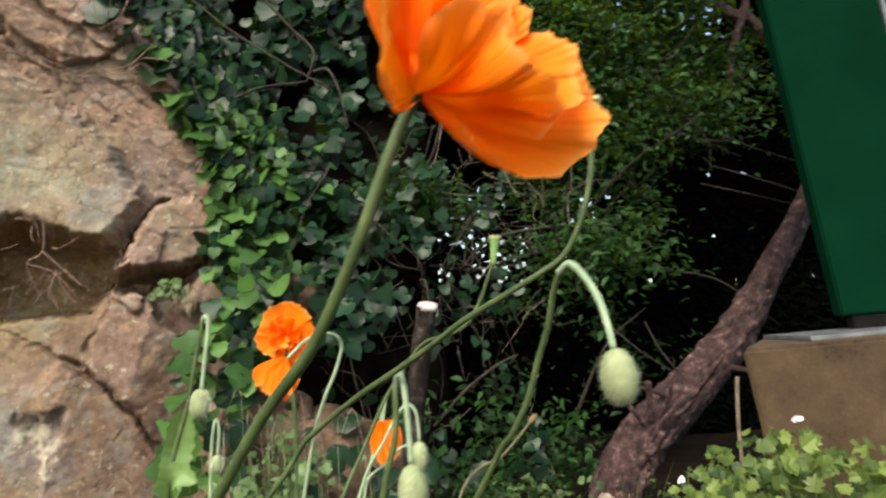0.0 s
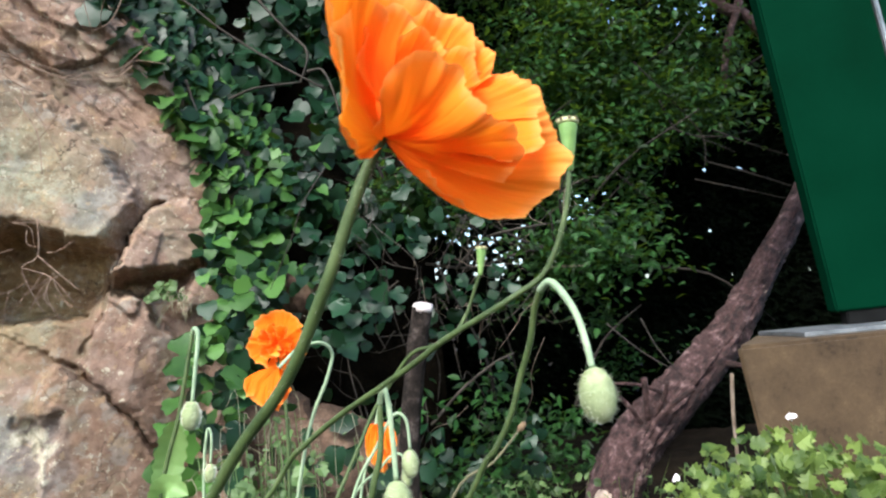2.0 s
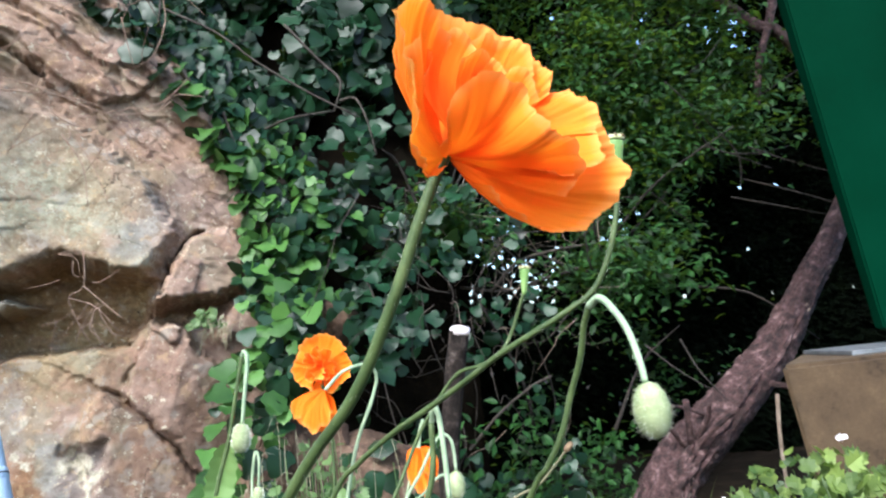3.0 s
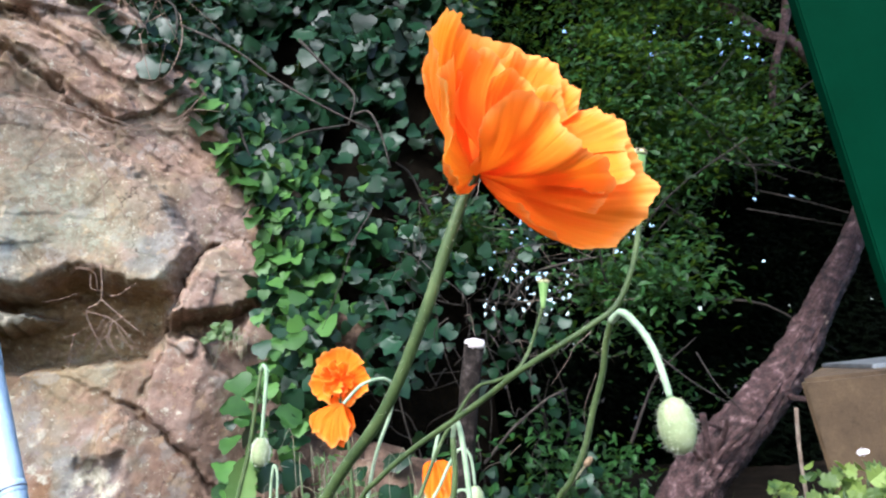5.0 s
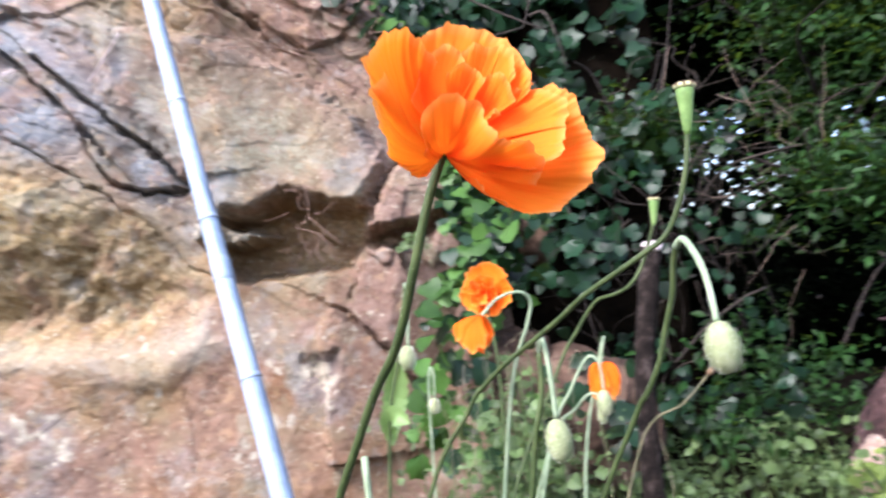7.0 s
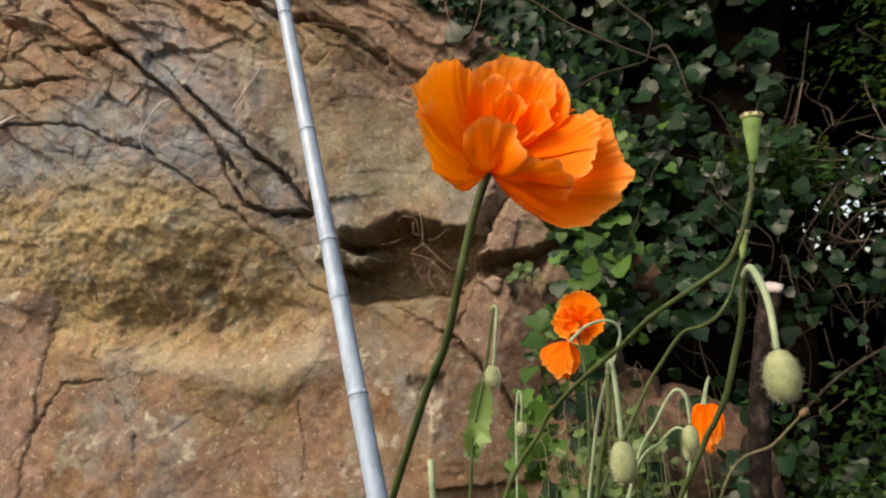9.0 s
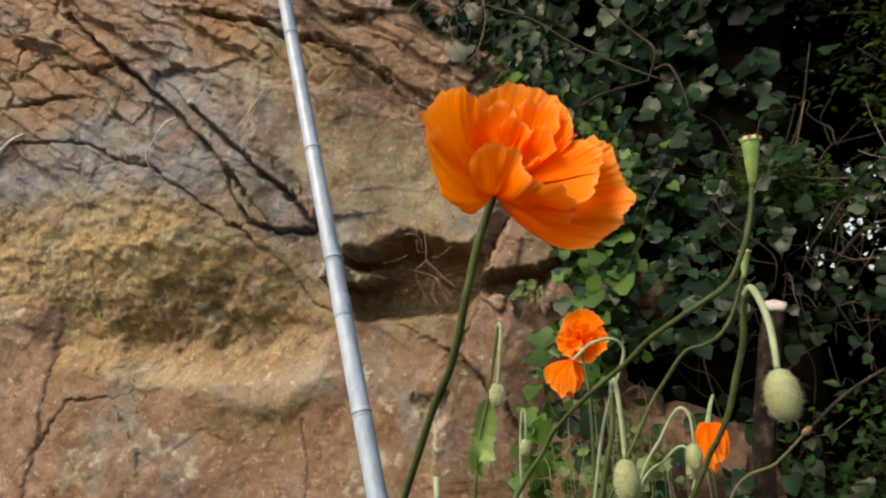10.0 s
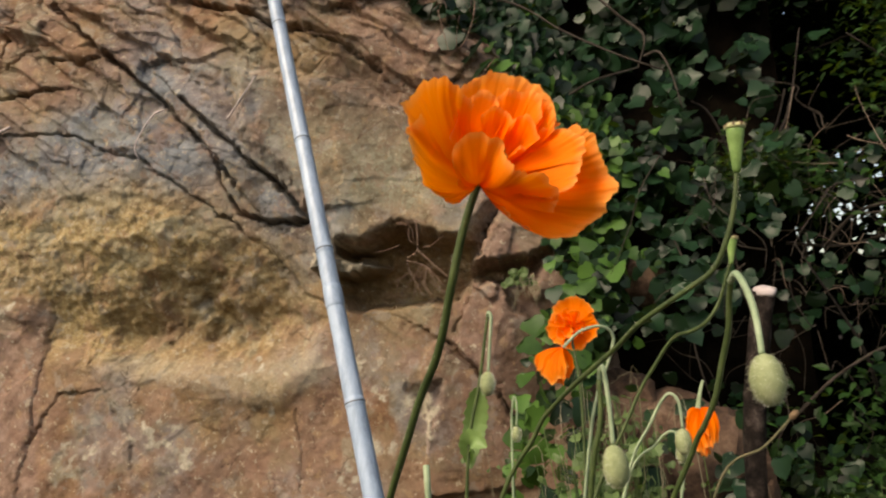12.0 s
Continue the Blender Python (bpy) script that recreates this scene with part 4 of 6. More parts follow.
def build_hedge():
    rnd = random.Random(8)
    hedge = thing("hedge", (0.8, 2.3, 0.0), "tall dark green shrub hedge with fine leaves and an added unseen leaf roof", "hedge")
    lists = []
    clumps = ((0.40, 1.95, 0.62, 0.11), (-0.06, 1.9, 0.78, 0.08), (0.2, 1.8, 0.2, 0.14), (0.05, 1.7, 0.17, 0.15), (0.7, 2.2, 1.0, 0.16), (0.5, 2.2, 1.15, 0.16))
    tall = ((0.38, 2.3, 1.3, 0.2), (0.55, 2.3, 1.5, 0.2), (0.32, 2.2, 1.05, 0.16), (0.62, 2.3, 1.05, 0.18), (0.8, 2.4, 1.45, 0.2), (0.45, 2.2, 0.9, 0.15), (0.95, 2.45, 1.15, 0.2))
    for c in range(1540):
        if c < 130 or 1150 <= c < 1400:
            near = rnd.choice(clumps if c < 130 else tall)
            x, y, z = (near[k] + rnd.gauss(0, near[3] * 0.6) for k in range(3))
        elif c < 380 or c >= 1400:
            # unseen leaf roof, added to keep sky light off the hedge
            x, y, z = rnd.uniform(-0.9 if c < 380 else 0.0, 2.8), rnd.uniform(1.5, 2.8), rnd.uniform(2.0, 3.1)
            if 0.15 < x < 0.6 and rnd.random() < 0.7:
                x = rnd.choice((rnd.uniform(-0.5, 0.15), rnd.uniform(0.7, 1.5)))
        else:
            x, y, z = rnd.uniform(-0.4, 2.6), rnd.uniform(2.0, 2.75), 2.2 * rnd.random() ** 0.85 + 0.05
            if x < 0.1 and z < 1.6:
                y = max(y, bank_y(x, z) + 0.15)
        far = 2.6 / (y - 0.15)
        if not trunk_clear(x, y, z) or (130 <= c and rnd.random() < 0.9 * gap_chance(0.02 + (x - 0.02) * far, 0.46 + (z - 0.46) * far)):
            continue
        if (0.62 < x < 1.9 and z < 1.0 and rnd.random() < 0.93) or (130 <= c and x < 0.16 and z < 1.5 and rnd.random() < 0.8):
            continue
        if 130 <= c < 1150 and z < 1.95 and rnd.random() < 0.95 * step(0.3 + (0.3 if z < 0.6 else 0) + 0.16 * min(max(x - 0.45, 0), 1.2) - vnoise(np.array(x * 3.6 + 1), np.array(z * 3.6 + 2)), 0.16):
            continue
        if hollow(x, z, rnd):
            continue
        big = 1.9 if z > 1.95 else 1.0
        spread = rnd.uniform(0.05, 0.11) * (1.6 if z > 1.95 else 1)
        dx, dy = rnd.uniform(-1, 1), rnd.uniform(-1, 0.2)
        for k in range(58 if z < 1.95 else 36):
            f = rnd.gauss(0, spread)
            q = Vector((x + dx * f + rnd.gauss(0, spread * 0.5), y + dy * f * 0.6 + rnd.gauss(0, spread * 0.5), z - abs(f) * 0.35 + rnd.gauss(0, spread * 0.3)))
            n = Vector((rnd.uniform(-0.6, 0.6), rnd.uniform(-0.9, 0.3), rnd.uniform(0.3, 1)))
            lists.append(placed(leaf("blade", rnd, 0.3, 0.25), leaf_frame(q, n, rnd.uniform(0, 6.3), big * rnd.uniform(0.016, 0.036))))
        if c % 6 == 0 and z < 1.9:
            a = Vector((x, y + 0.06, z))
            b = a + Vector((rnd.uniform(-1, 1), rnd.uniform(-0.6, 0.2), rnd.uniform(-0.4, 1))).normalized() * rnd.uniform(0.12, 0.45)
            mid = (a + b) / 2 + Vector((rnd.uniform(-0.05, 0.05), 0, rnd.uniform(-0.06, 0.06)))
            part("branch", from_lists("branch", *tube((a, mid, b), (0.005, 0.0018), 5, per=4, rough=0.3, seed=c), TWIG_DARK), hedge)
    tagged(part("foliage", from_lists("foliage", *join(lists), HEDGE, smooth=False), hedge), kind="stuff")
    named = [((0.055, 1.9, 0.595), (0.125, 1.86, 0.656), (0.211, 1.86, 0.673), (0.295, 1.9, 0.684)), ((-0.035, 1.7, 0.255), (0.041, 1.7, 0.326), (0.115, 1.72, 0.371), (0.16, 1.75, 0.385)),
             ((0.738, 2.1, 0.792), (0.878, 2.05, 0.733), (1.0, 2.0, 0.677)), ((0.778, 2.1, 0.838), (0.901, 2.05, 0.772), (1.0, 1.98, 0.7)), ((-0.24, 1.8, 0.653), (-0.131, 1.8, 0.699), (-0.068, 1.82, 0.722)),
             ((-0.02, 1.95, 0.62), (0.1, 1.98, 0.6), (0.25, 2.0, 0.63), (0.4, 2.05, 0.62))]
    named += [((0.786, 2.05, 0.914), (0.877, 2.05, 0.867), (0.991, 2.05, 0.818)), ((0.612, 2.1, 1.142), (0.679, 2.06, 1.025), (0.752, 2.05, 0.909), (0.756, 2.05, 0.839), (0.741, 2.05, 0.798)),
              ((0.657, 2.08, 0.944), (0.719, 2.06, 0.914), (0.84, 2.05, 0.846)), ((0.512, 2.05, 0.823), (0.555, 2.05, 0.778), (0.612, 2.05, 0.72)), ((0.655, 2.1, 1.14), (0.731, 2.1, 1.189), (0.793, 2.12, 1.254)),
              ((0.377, 1.78, 0.429), (0.428, 1.74, 0.37), (0.48, 1.7, 0.324)), ((0.455, 1.78, 0.433), (0.473, 1.74, 0.365), (0.506, 1.7, 0.302))]
    for i, (line, r) in enumerate((([(0.8, 2.4, 1.62), (0.912, 2.36, 1.467), (0.996, 2.35, 1.38), (1.06, 2.35, 1.35), (1.13, 2.36, 1.25)], 0.024), ([(1.12, 2.38, 1.62), (1.048, 2.35, 1.394), (0.984, 2.33, 1.254), (0.95, 2.33, 1.1)], 0.016))):
        part("branch", from_lists("branch", *tube(line, (r, r * 0.6), 10, per=8, rough=0.25, seed=i + 300), BARK), hedge, "thick dark limb among the leaves")
    for i, line in enumerate(named):
        part("twig", from_lists("twig", *tube(line, (0.004, 0.002) if i in (0, 1, 4, 5) else (0.0021, 0.001), 6, rough=0.4, seed=i), VINE if i in (0, 1, 4, 5) else TWIG_DARK), hedge, "bare thin twig")
    for i in range(175):
        a = Vector((rnd.gauss(0.14, 0.13), rnd.uniform(1.8, 2.1), rnd.gauss(0.66, 0.12)) if i < 95 else (rnd.uniform(-0.2, 0.3), rnd.uniform(1.5, 1.8), rnd.uniform(0.25, 0.85)))
        d = Vector((rnd.gauss(0, 0.7), rnd.uniform(-0.3, 0.3), rnd.gauss(-0.2, 0.7))).normalized() * rnd.uniform(0.08, 0.26)
        if not trunk_clear(a.x, a.y, a.z) or not trunk_clear(*(a + d)):
            continue
        w = lambda k: Vector((rnd.gauss(0, k), rnd.gauss(0, k), rnd.gauss(0, k)))
        part("twig", from_lists("twig", *tube((a, a + d * 0.3 + w(0.012), a + d * 0.65 + w(0.015), a + d), (0.0013, 0.0005), 4, per=4, rough=0.3, seed=i), TWIG if i < 95 and i % 2 else VINE), hedge)


build_hedge()


# ---- leaning trunk and cut sapling ----
def build_trunk():
    tree = thing("leaning_trunk", (0.245, 1.6, 0.0), "leaning reddish brown tree trunk with flaking bark", "tree trunk")
    line = [(0.29, 1.6, -0.04), (0.298, 1.6, 0.06), (0.33, 1.62, 0.132), (0.376, 1.66, 0.18), (0.5, 1.74, 0.262), (0.658, 1.82, 0.375), (0.79, 1.9, 0.507), (0.975, 2.0, 0.712), (1.08, 2.08, 0.9), (1.15, 2.15, 1.2), (1.18, 2.2, 1.8)]
    part("trunk", from_lists("trunk", *tube(line, (0.056, 0.051, 0.049, 0.051, 0.05, 0.043, 0.034, 0.026, 0.024, 0.022, 0.016), 84, per=40, rough=0.16, seed=4, ridge=0.08), BARK), tree)
    rnd = random.Random(21)
    smooth = spline(line, 20)
    for i in range(290):
        k = rnd.randrange(8, 130)
        c, tan = smooth[k], (smooth[k + 1] - smooth[k - 1]).normalized()
        side = tan.cross(Vector((rnd.uniform(-1, 1), rnd.uniform(-1, 0), rnd.uniform(-0.3, 1)))).normalized()
        r = 0.054 - 0.022 * k / 130
        w, s = rnd.uniform(0.002, 0.008), rnd.uniform(0.006, 0.024)
        o = tan.cross(side)
        lift = rnd.uniform(0.0, 0.008)
        base = c + side * (r - 0.004)
        verts = [base - o * w - tan * s, base + o * w - tan * s * 0.7, base + o * w * 0.8 + tan * s + side * lift, base - o * w * 0.7 + tan * s * 0.8 + side * lift]
        verts += [p - side * 0.004 for p in verts]
        faces = [(0, 1, 2, 3), (7, 6, 5, 4), (0, 4, 5, 1), (1, 5, 6, 2), (2, 6, 7, 3), (3, 7, 4, 0)]
        part("bark_flake", from_lists("bark_flake", verts, faces, rnd.choice((BARK, BARK, BARK_PALE) if k < 60 else (BARK, BARK, BARK, BARK, BARK, BARK, BARK_PALE)), smooth=False), tree)
    for i, (a, b, c, r) in enumerate((((0.41, 1.65, 0.22), (0.402, 1.62, 0.262), (0.398, 1.6, 0.318), 0.0085), ((0.4, 1.65, 0.2), (0.44, 1.62, 0.25), (0.5, 1.61, 0.29), 0.006), ((0.4, 1.65, 0.21), (0.375, 1.62, 0.25), (0.345, 1.6, 0.285), 0.006), ((0.42, 1.65, 0.23), (0.438, 1.62, 0.275), (0.442, 1.6, 0.305), 0.006),
                                      ((0.47, 1.69, 0.27), (0.4, 1.66, 0.3), (0.335, 1.65, 0.31), 0.004), ((0.62, 1.76, 0.32), (0.65, 1.73, 0.31), (0.71, 1.72, 0.3), 0.007))):
        part("branch_stub", from_lists("branch_stub", *tube((a, b, c), (r, r * 0.75), 9, per=5, rough=0.3, seed=i), BARK), tree)
    part("torn_wood", from_lists("torn_wood", *tube(((0.262, 1.557, 0.02), (0.272, 1.557, 0.07), (0.29, 1.575, 0.115)), (0.02, 0.036, 0.014), 10, per=5, rough=0.5, seed=77), BARK_PALE), tree, "pale torn wood at the foot")


build_trunk()


def build_sapling():
    pole = thing("cut_sapling", (-0.062, 1.22, 0.0), "slim grey sapling stem sawn off at the top", "tree stump")
    line = [(-0.062, 1.22, -0.03), (-0.062, 1.22, 0.13), (-0.05, 1.22, 0.3), (-0.035, 1.22, 0.39), (-0.0135, 1.22, 0.489)]
    part("stem", from_lists("stem", *tube(line, (0.0185, 0.015, 0.015, 0.0145, 0.0148), 14, per=10, rough=0.14, seed=6), GREYBARK), pole)
    up = Vector((0.2, -0.35, 0.95))
    part("cut_end", from_lists("cut_end", *placed(lathe([(0.0145, -0.002), (0.0152, 0.002), (0.0142, 0.0055), (0.007, 0.0075)], 14, 5, 0.1), along(up, (-0.0125, 1.218, 0.489))), CUT), pole, "pale pinkish sawn end")


build_sapling()


# ---- pole against the rock ----
def build_pole():
    a, d = Vector((-0.4815, 0.971, 0.0)), Vector((-0.3344, 0.2083, 1.0))
    pole = thing("bamboo_pole", a, "silvery grey bamboo pole with dark node rings leaning to the rock", "pole")
    at = lambda z: a + d * z
    part("cane", from_lists("cane", *tube([at(z) for z in (-0.03, 0.4, 0.8, 1.2, 1.7)], (0.016, 0.0155, 0.0148, 0.0142, 0.0135), 18, per=6), POLE), pole)
    for z in (0.115, 0.372, 0.631, 0.855, 1.136, 1.4):
        r = 0.0161 - 0.00165 * z
        prof = [(r * 0.98, -0.009), (r * 1.05, -0.004), (r * 1.02, -0.0012), (r * 1.07, 0.002), (r * 0.99, 0.008)]
        part("node_ring", from_lists("node_ring", *placed(lathe(prof, 18), along(d, at(z))), POLE), pole)
        part("node_scar", from_lists("node_scar", *placed(lathe([(r * 1.0, -0.0016), (r * 1.062, -0.0012), (r * 1.062, 0.0008), (r * 1.0, 0.0012)], 18), along(d, at(z))), POLE_RING), pole, "dark ring round the node")
    part("sleeve", from_lists("sleeve", *placed(lathe([(0.0152, -0.02), (0.0162, -0.016), (0.0162, 0.016), (0.0152, 0.02)], 18), along(d, at(0.545))), POLE), pole, "slightly thicker pale band")


build_pole()


# ---- concrete block with the green board ----
def box(a, b, bevel=0.0, seed=0):
    bm = bmesh.new()
    bmesh.ops.create_cube(bm, size=1)
    for v in bm.verts:
        v.co = Vector([(p + q) / 2 + c * (q - p) for p, q, c in zip(a, b, v.co)])
    if bevel:
        bmesh.ops.bevel(bm, geom=bm.edges[:], offset=bevel, segments=2, affect="EDGES")
    verts, faces = [v.co.copy() for v in bm.verts], []
    bm.verts.index_update()
    for f in bm.faces:
        faces.append(tuple(v.index for v in f.verts))
    bm.free()
    return verts, faces


def build_concrete():
    verts, faces = box((0.446, 1.24, -0.05), (1.9, 1.5, 0.387), 0.006)
    verts = [Vector((v.x + (0.55 * (v.y - 1.24) + 0.11 * (0.387 - v.z) if v.x < 1 else 0), v.y, v.z)) for v in verts]
    ob = new("concrete_block", from_lists("concrete_block", verts, faces, CONCRETE, smooth=False))
    tagged(ob, "low brown-grey cast concrete plinth with a sharp rim", "concrete block")
    plate = new("steel_plate", from_lists("steel_plate", *box((0.575, 1.29, 0.387), (0.78, 1.46, 0.3945), 0.0015), STEEL, smooth=False))
    tagged(plate, "flat grey galvanised steel plate on the concrete", "steel plate")


build_concrete()


def build_stake():
    ob = new("stake", from_lists("stake", *tube([(0.442, 1.3, -0.02), (0.446, 1.3, 0.15), (0.45, 1.3, 0.27), (0.457, 1.3, 0.342)], (0.0034, 0.003, 0.003, 0.0032), 8, per=5, rough=0.12, seed=12), TWIG))
    tagged(ob, "thin weathered wooden stake beside the concrete plinth", "stake")


build_stake()


def build_board():
    board = thing("green_board", (0.7, 1.4, 0.3945), "dark green painted board standing on the concrete plinth", "board")
    m = Matrix(((1, 0, -0.095, 0.0), (0, 1, 0, 0), (0, 0, 1, 0), (0, 0, 0, 1)))
    shear = lambda lists: ([m @ v for v in lists[0]], lists[1])
    x0 = 0.6815 + 0.095 * 0.417
    part("panel", from_lists("panel", *shear(box((x0, 1.385, 0.418), (x0 + 0.2, 1.415, 1.5), 0.003)), GREEN, smooth=False), board)
    part("edge_strip", from_lists("edge_strip", *shear(box((x0 + 0.2005, 1.38, 0.418), (x0 + 0.209, 1.42, 1.5), 0.002)), STEEL, smooth=False), board, "pale metal edge strip")
    part("panel", from_lists("panel", *shear(box((x0 + 0.2095, 1.385, 0.418), (x0 + 0.6, 1.415, 1.5), 0.003)), GREEN, smooth=False), board)
    # foot: black strip added for the shadow in the gap under the panels
    part("foot", from_lists("foot", *box((0.70, 1.388, 0.3945), (1.2, 1.412, 0.4175), 0.002), GAP_SHADE, smooth=False), board, "black strip for the shadowed gap under the board")


build_board()


# ---- poppies ----
def sheet_part(parent, base, seed, rim, bulge, ruffle=1.0, ns=28, nt=64, label="", fringe=1.0):
    """A petal that spreads from the base to a wavy rim (millimetres from the base), bowed towards bulge, with radiating pleats."""
    mm = 0.001
    line = spline([Vector(p) for p in rim], 24)
    arc = [0.0]
    for p, q in zip(line, line[1:]):
        arc.append(arc[-1] + (q - p).length)
    whole = arc[-1]
    put = []
    for j in range(nt + 1):
        want, k = whole * j / nt, 0
        while k < len(arc) - 2 and arc[k + 1] < want:
            k += 1
        put.append(line[k].lerp(line[k + 1], (want - arc[k]) / max(arc[k + 1] - arc[k], 1e-9)))
    bow = Vector(bulge)
    verts, uvs = [], []
    for i in range(ns + 1):
        f = i / ns
        for j in range(nt + 1):
            q, r = 2 * j / nt - 1, put[j]
            a = whole * j / nt
            tan = put[min(j + 1, nt)] - put[max(j - 1, 0)]
            up = tan.cross(r).normalized()
            if up.dot(bow) < 0:
                up = -up
            e = f * (1 + fringe * f * f * (0.08 * noise.noise(Vector((a * 0.22, seed * 1.7, 0))) + 0.024 * noise.noise(Vector((a * 0.6, seed * 1.7, 3))) + 0.018 * noise.noise(Vector((a * 1.5, seed, 9)))))
            arch = 4 * e * (1 - min(e, 1)) * (1 - 0.45 * q * q)
            fold = 1.15 * f ** 1.3 * noise.noise(Vector((a * 0.16, f * 1.4, seed * 3.7))) + 0.5 * f ** 2.2 * noise.noise(Vector((a * 0.42, f * 1.6, seed * 1.3))) + 0.35 * f ** 3.5 * noise.noise(Vector((a * 1.05, f * 2, seed * 2.1)))
            pleat = f ** 1.2 * (0.035 * math.sin(a * 3.1 + 2.5 * noise.noise(Vector((a * 0.3, f, seed)))) + 0.09 * noise.noise(Vector((a * 1.7, f * 0.6, seed + 4))))
            verts.append(Vector(base) + (r * e + bow * arch + up * (2.0 * ruffle * fold + pleat)) * mm)
            uvs.append((q * whole / 60 + 0.5, f))
    n = nt + 1
    faces = [(a, a + 1, a + 1 + n, a + n) for i in range(ns) for a in range(i * n, i * n + nt)]
    me = from_lists("petal", verts, faces, PETAL)
    layer = me.uv_layers.new(name="petal")
    for loop in me.loops:
        layer.data[loop.index].uv = uvs[loop.vertex_index]
    return part("petal", me, parent, label)


def flower_frame(axis, at):
    z = Vector(axis).normalized()
    x = (Vector((0, 0, 1)) - z * z.z).normalized()
    y = z.cross(x)
    m = Matrix((x, y, z)).transposed().to_4x4()
    return Matrix.Translation(at) @ m


def stamens(parent, m, scale, seed):
    rnd = random.Random(seed)
    lists = []
    for i in range(34):
        a, t = rnd.uniform(0, 6.3), radians(rnd.uniform(8, 30))
        d = Vector((math.sin(t) * math.cos(a), math.sin(t) * math.sin(a), math.cos(t)))
        tip = d * scale * rnd.uniform(0.8, 1.1)
        lists.append(tube((d * scale * 0.1, d * scale * 0.5 + Vector((0, 0, 0.0004)), tip), (0.00016, 0.00016), 5, per=2))
        lists.append(placed(lathe([(0.00015, -0.0005), (0.00036, -0.0002), (0.00036, 0.0002), (0.00015, 0.0005)], 6), Matrix.Translation(tip)))
    tagged(part("stamens", from_lists("stamens", *placed(join(lists), m), STAMEN), parent, "short yellow stamens"), kind="stuff")
    part("ovary", from_lists("ovary", *placed(lathe([(0.0005, 0), (0.0011, 0.002), (0.0014, 0.0036), (0.0017, 0.0042), (0.0006, 0.0047)], 10), m), POD), parent)


def stem_part(parent, line, r0, r1, mat=STEM, name="stem", label="", seed=0):
    part(name, from_lists(name, *tube(line, (r0, r1), 9, per=7, rough=0.05, seed=seed), mat), parent, label)
    rnd = random.Random(seed + 500)
    smooth = spline(line, 14)
    hairs = []
    for k in range(2, len(smooth) - 2):
        if smooth[k].z < 0.33:
            continue
        for _ in range(3):
            d = Vector((rnd.uniform(-1, 1), rnd.uniform(-1, 1), rnd.uniform(-0.5, 0.5))).normalized()
            p = smooth[k].lerp(smooth[k + 1], rnd.random())
            o = d.orthogonal().normalized() * 0.00005
            hairs.append(([p - o, p + o, p + d * (r0 + 0.0007)], [(0, 1, 2)]))
    if hairs:
        tagged(part("fine_hairs", from_lists("fine_hairs", *join(hairs), HAIR), parent), kind="stuff")


def bud_part(parent, at, axis, length, width, seed, mat=BUD):
    prof = [(0.12, -0.5), (0.5, -0.44), (0.82, -0.28), (0.98, -0.05), (0.97, 0.12), (0.8, 0.32), (0.48, 0.44), (0.15, 0.5)]
    m = along(axis, at)
    ob = part("bud", from_lists("bud", *placed(lathe([(r * width / 2, h * length) for r, h in prof], 20, 2, 0.04), m), mat), parent, "plump hairy green bud")
    rnd = random.Random(seed)
    hairs = []
    for _ in range(420):
        h, a = rnd.uniform(-0.48, 0.48), rnd.uniform(0, 6.3)
        r = np.interp(h, [q[1] for q in prof], [q[0] for q in prof]) * width / 2
        d = Vector((math.cos(a), math.sin(a), rnd.uniform(-0.2, 0.7) + h * 0.8)).normalized()
        p = Vector((r * math.cos(a), r * math.sin(a), h * length)) * 0.98
        o = d.orthogonal().normalized() * 0.00009
        hairs.append(([p - o, p + o, p + d * length * rnd.uniform(0.05, 0.11)], [(0, 1, 2)]))
    tagged(part("bristles", from_lists("bristles", *placed(join(hairs), m), HAIR), ob, "short pale bristles"), kind="stuff")
    return ob


def pod_part(parent, base, axis, length, width):
    prof = [(0.34, 0.0), (0.42, 0.1), (0.6, 0.4), (0.78, 0.7), (0.9, 0.86), (0.86, 0.9)]
    m = along(axis, base)
    ob = part("seed_capsule", from_lists("seed_capsule", *placed(lathe([(r * width / 2, h * length) for r, h in prof], 18, 6, 0.03), m), POD), parent, "club-shaped green seed capsule")
    crown = [(0.8, 0.9), (1.0, 0.92), (1.02, 0.96), (0.9, 1.0), (0.3, 0.985)]
    cap = part("crown", from_lists("crown", *placed(lathe([(r * width / 2, h * length) for r, h in crown], 24, 8, 0.05), m), CAPRIM), ob, "pale ribbed crown")
    for k in range(8):
        a = 2 * math.pi * k / 8
        d = Vector((math.cos(a), math.sin(a), 0)) * width / 2
        ray = tube((d * 0.25 + Vector((0, 0, length)), d * 0.7 + Vector((0, 0, length * 1.012)), d * 1.06 + Vector((0, 0, length * 0.95))), (width * 0.06, width * 0.08), 5, per=2)
        part("stigma_ray", from_lists("stigma_ray", *placed(ray, m), BROWN), ob)
    return ob


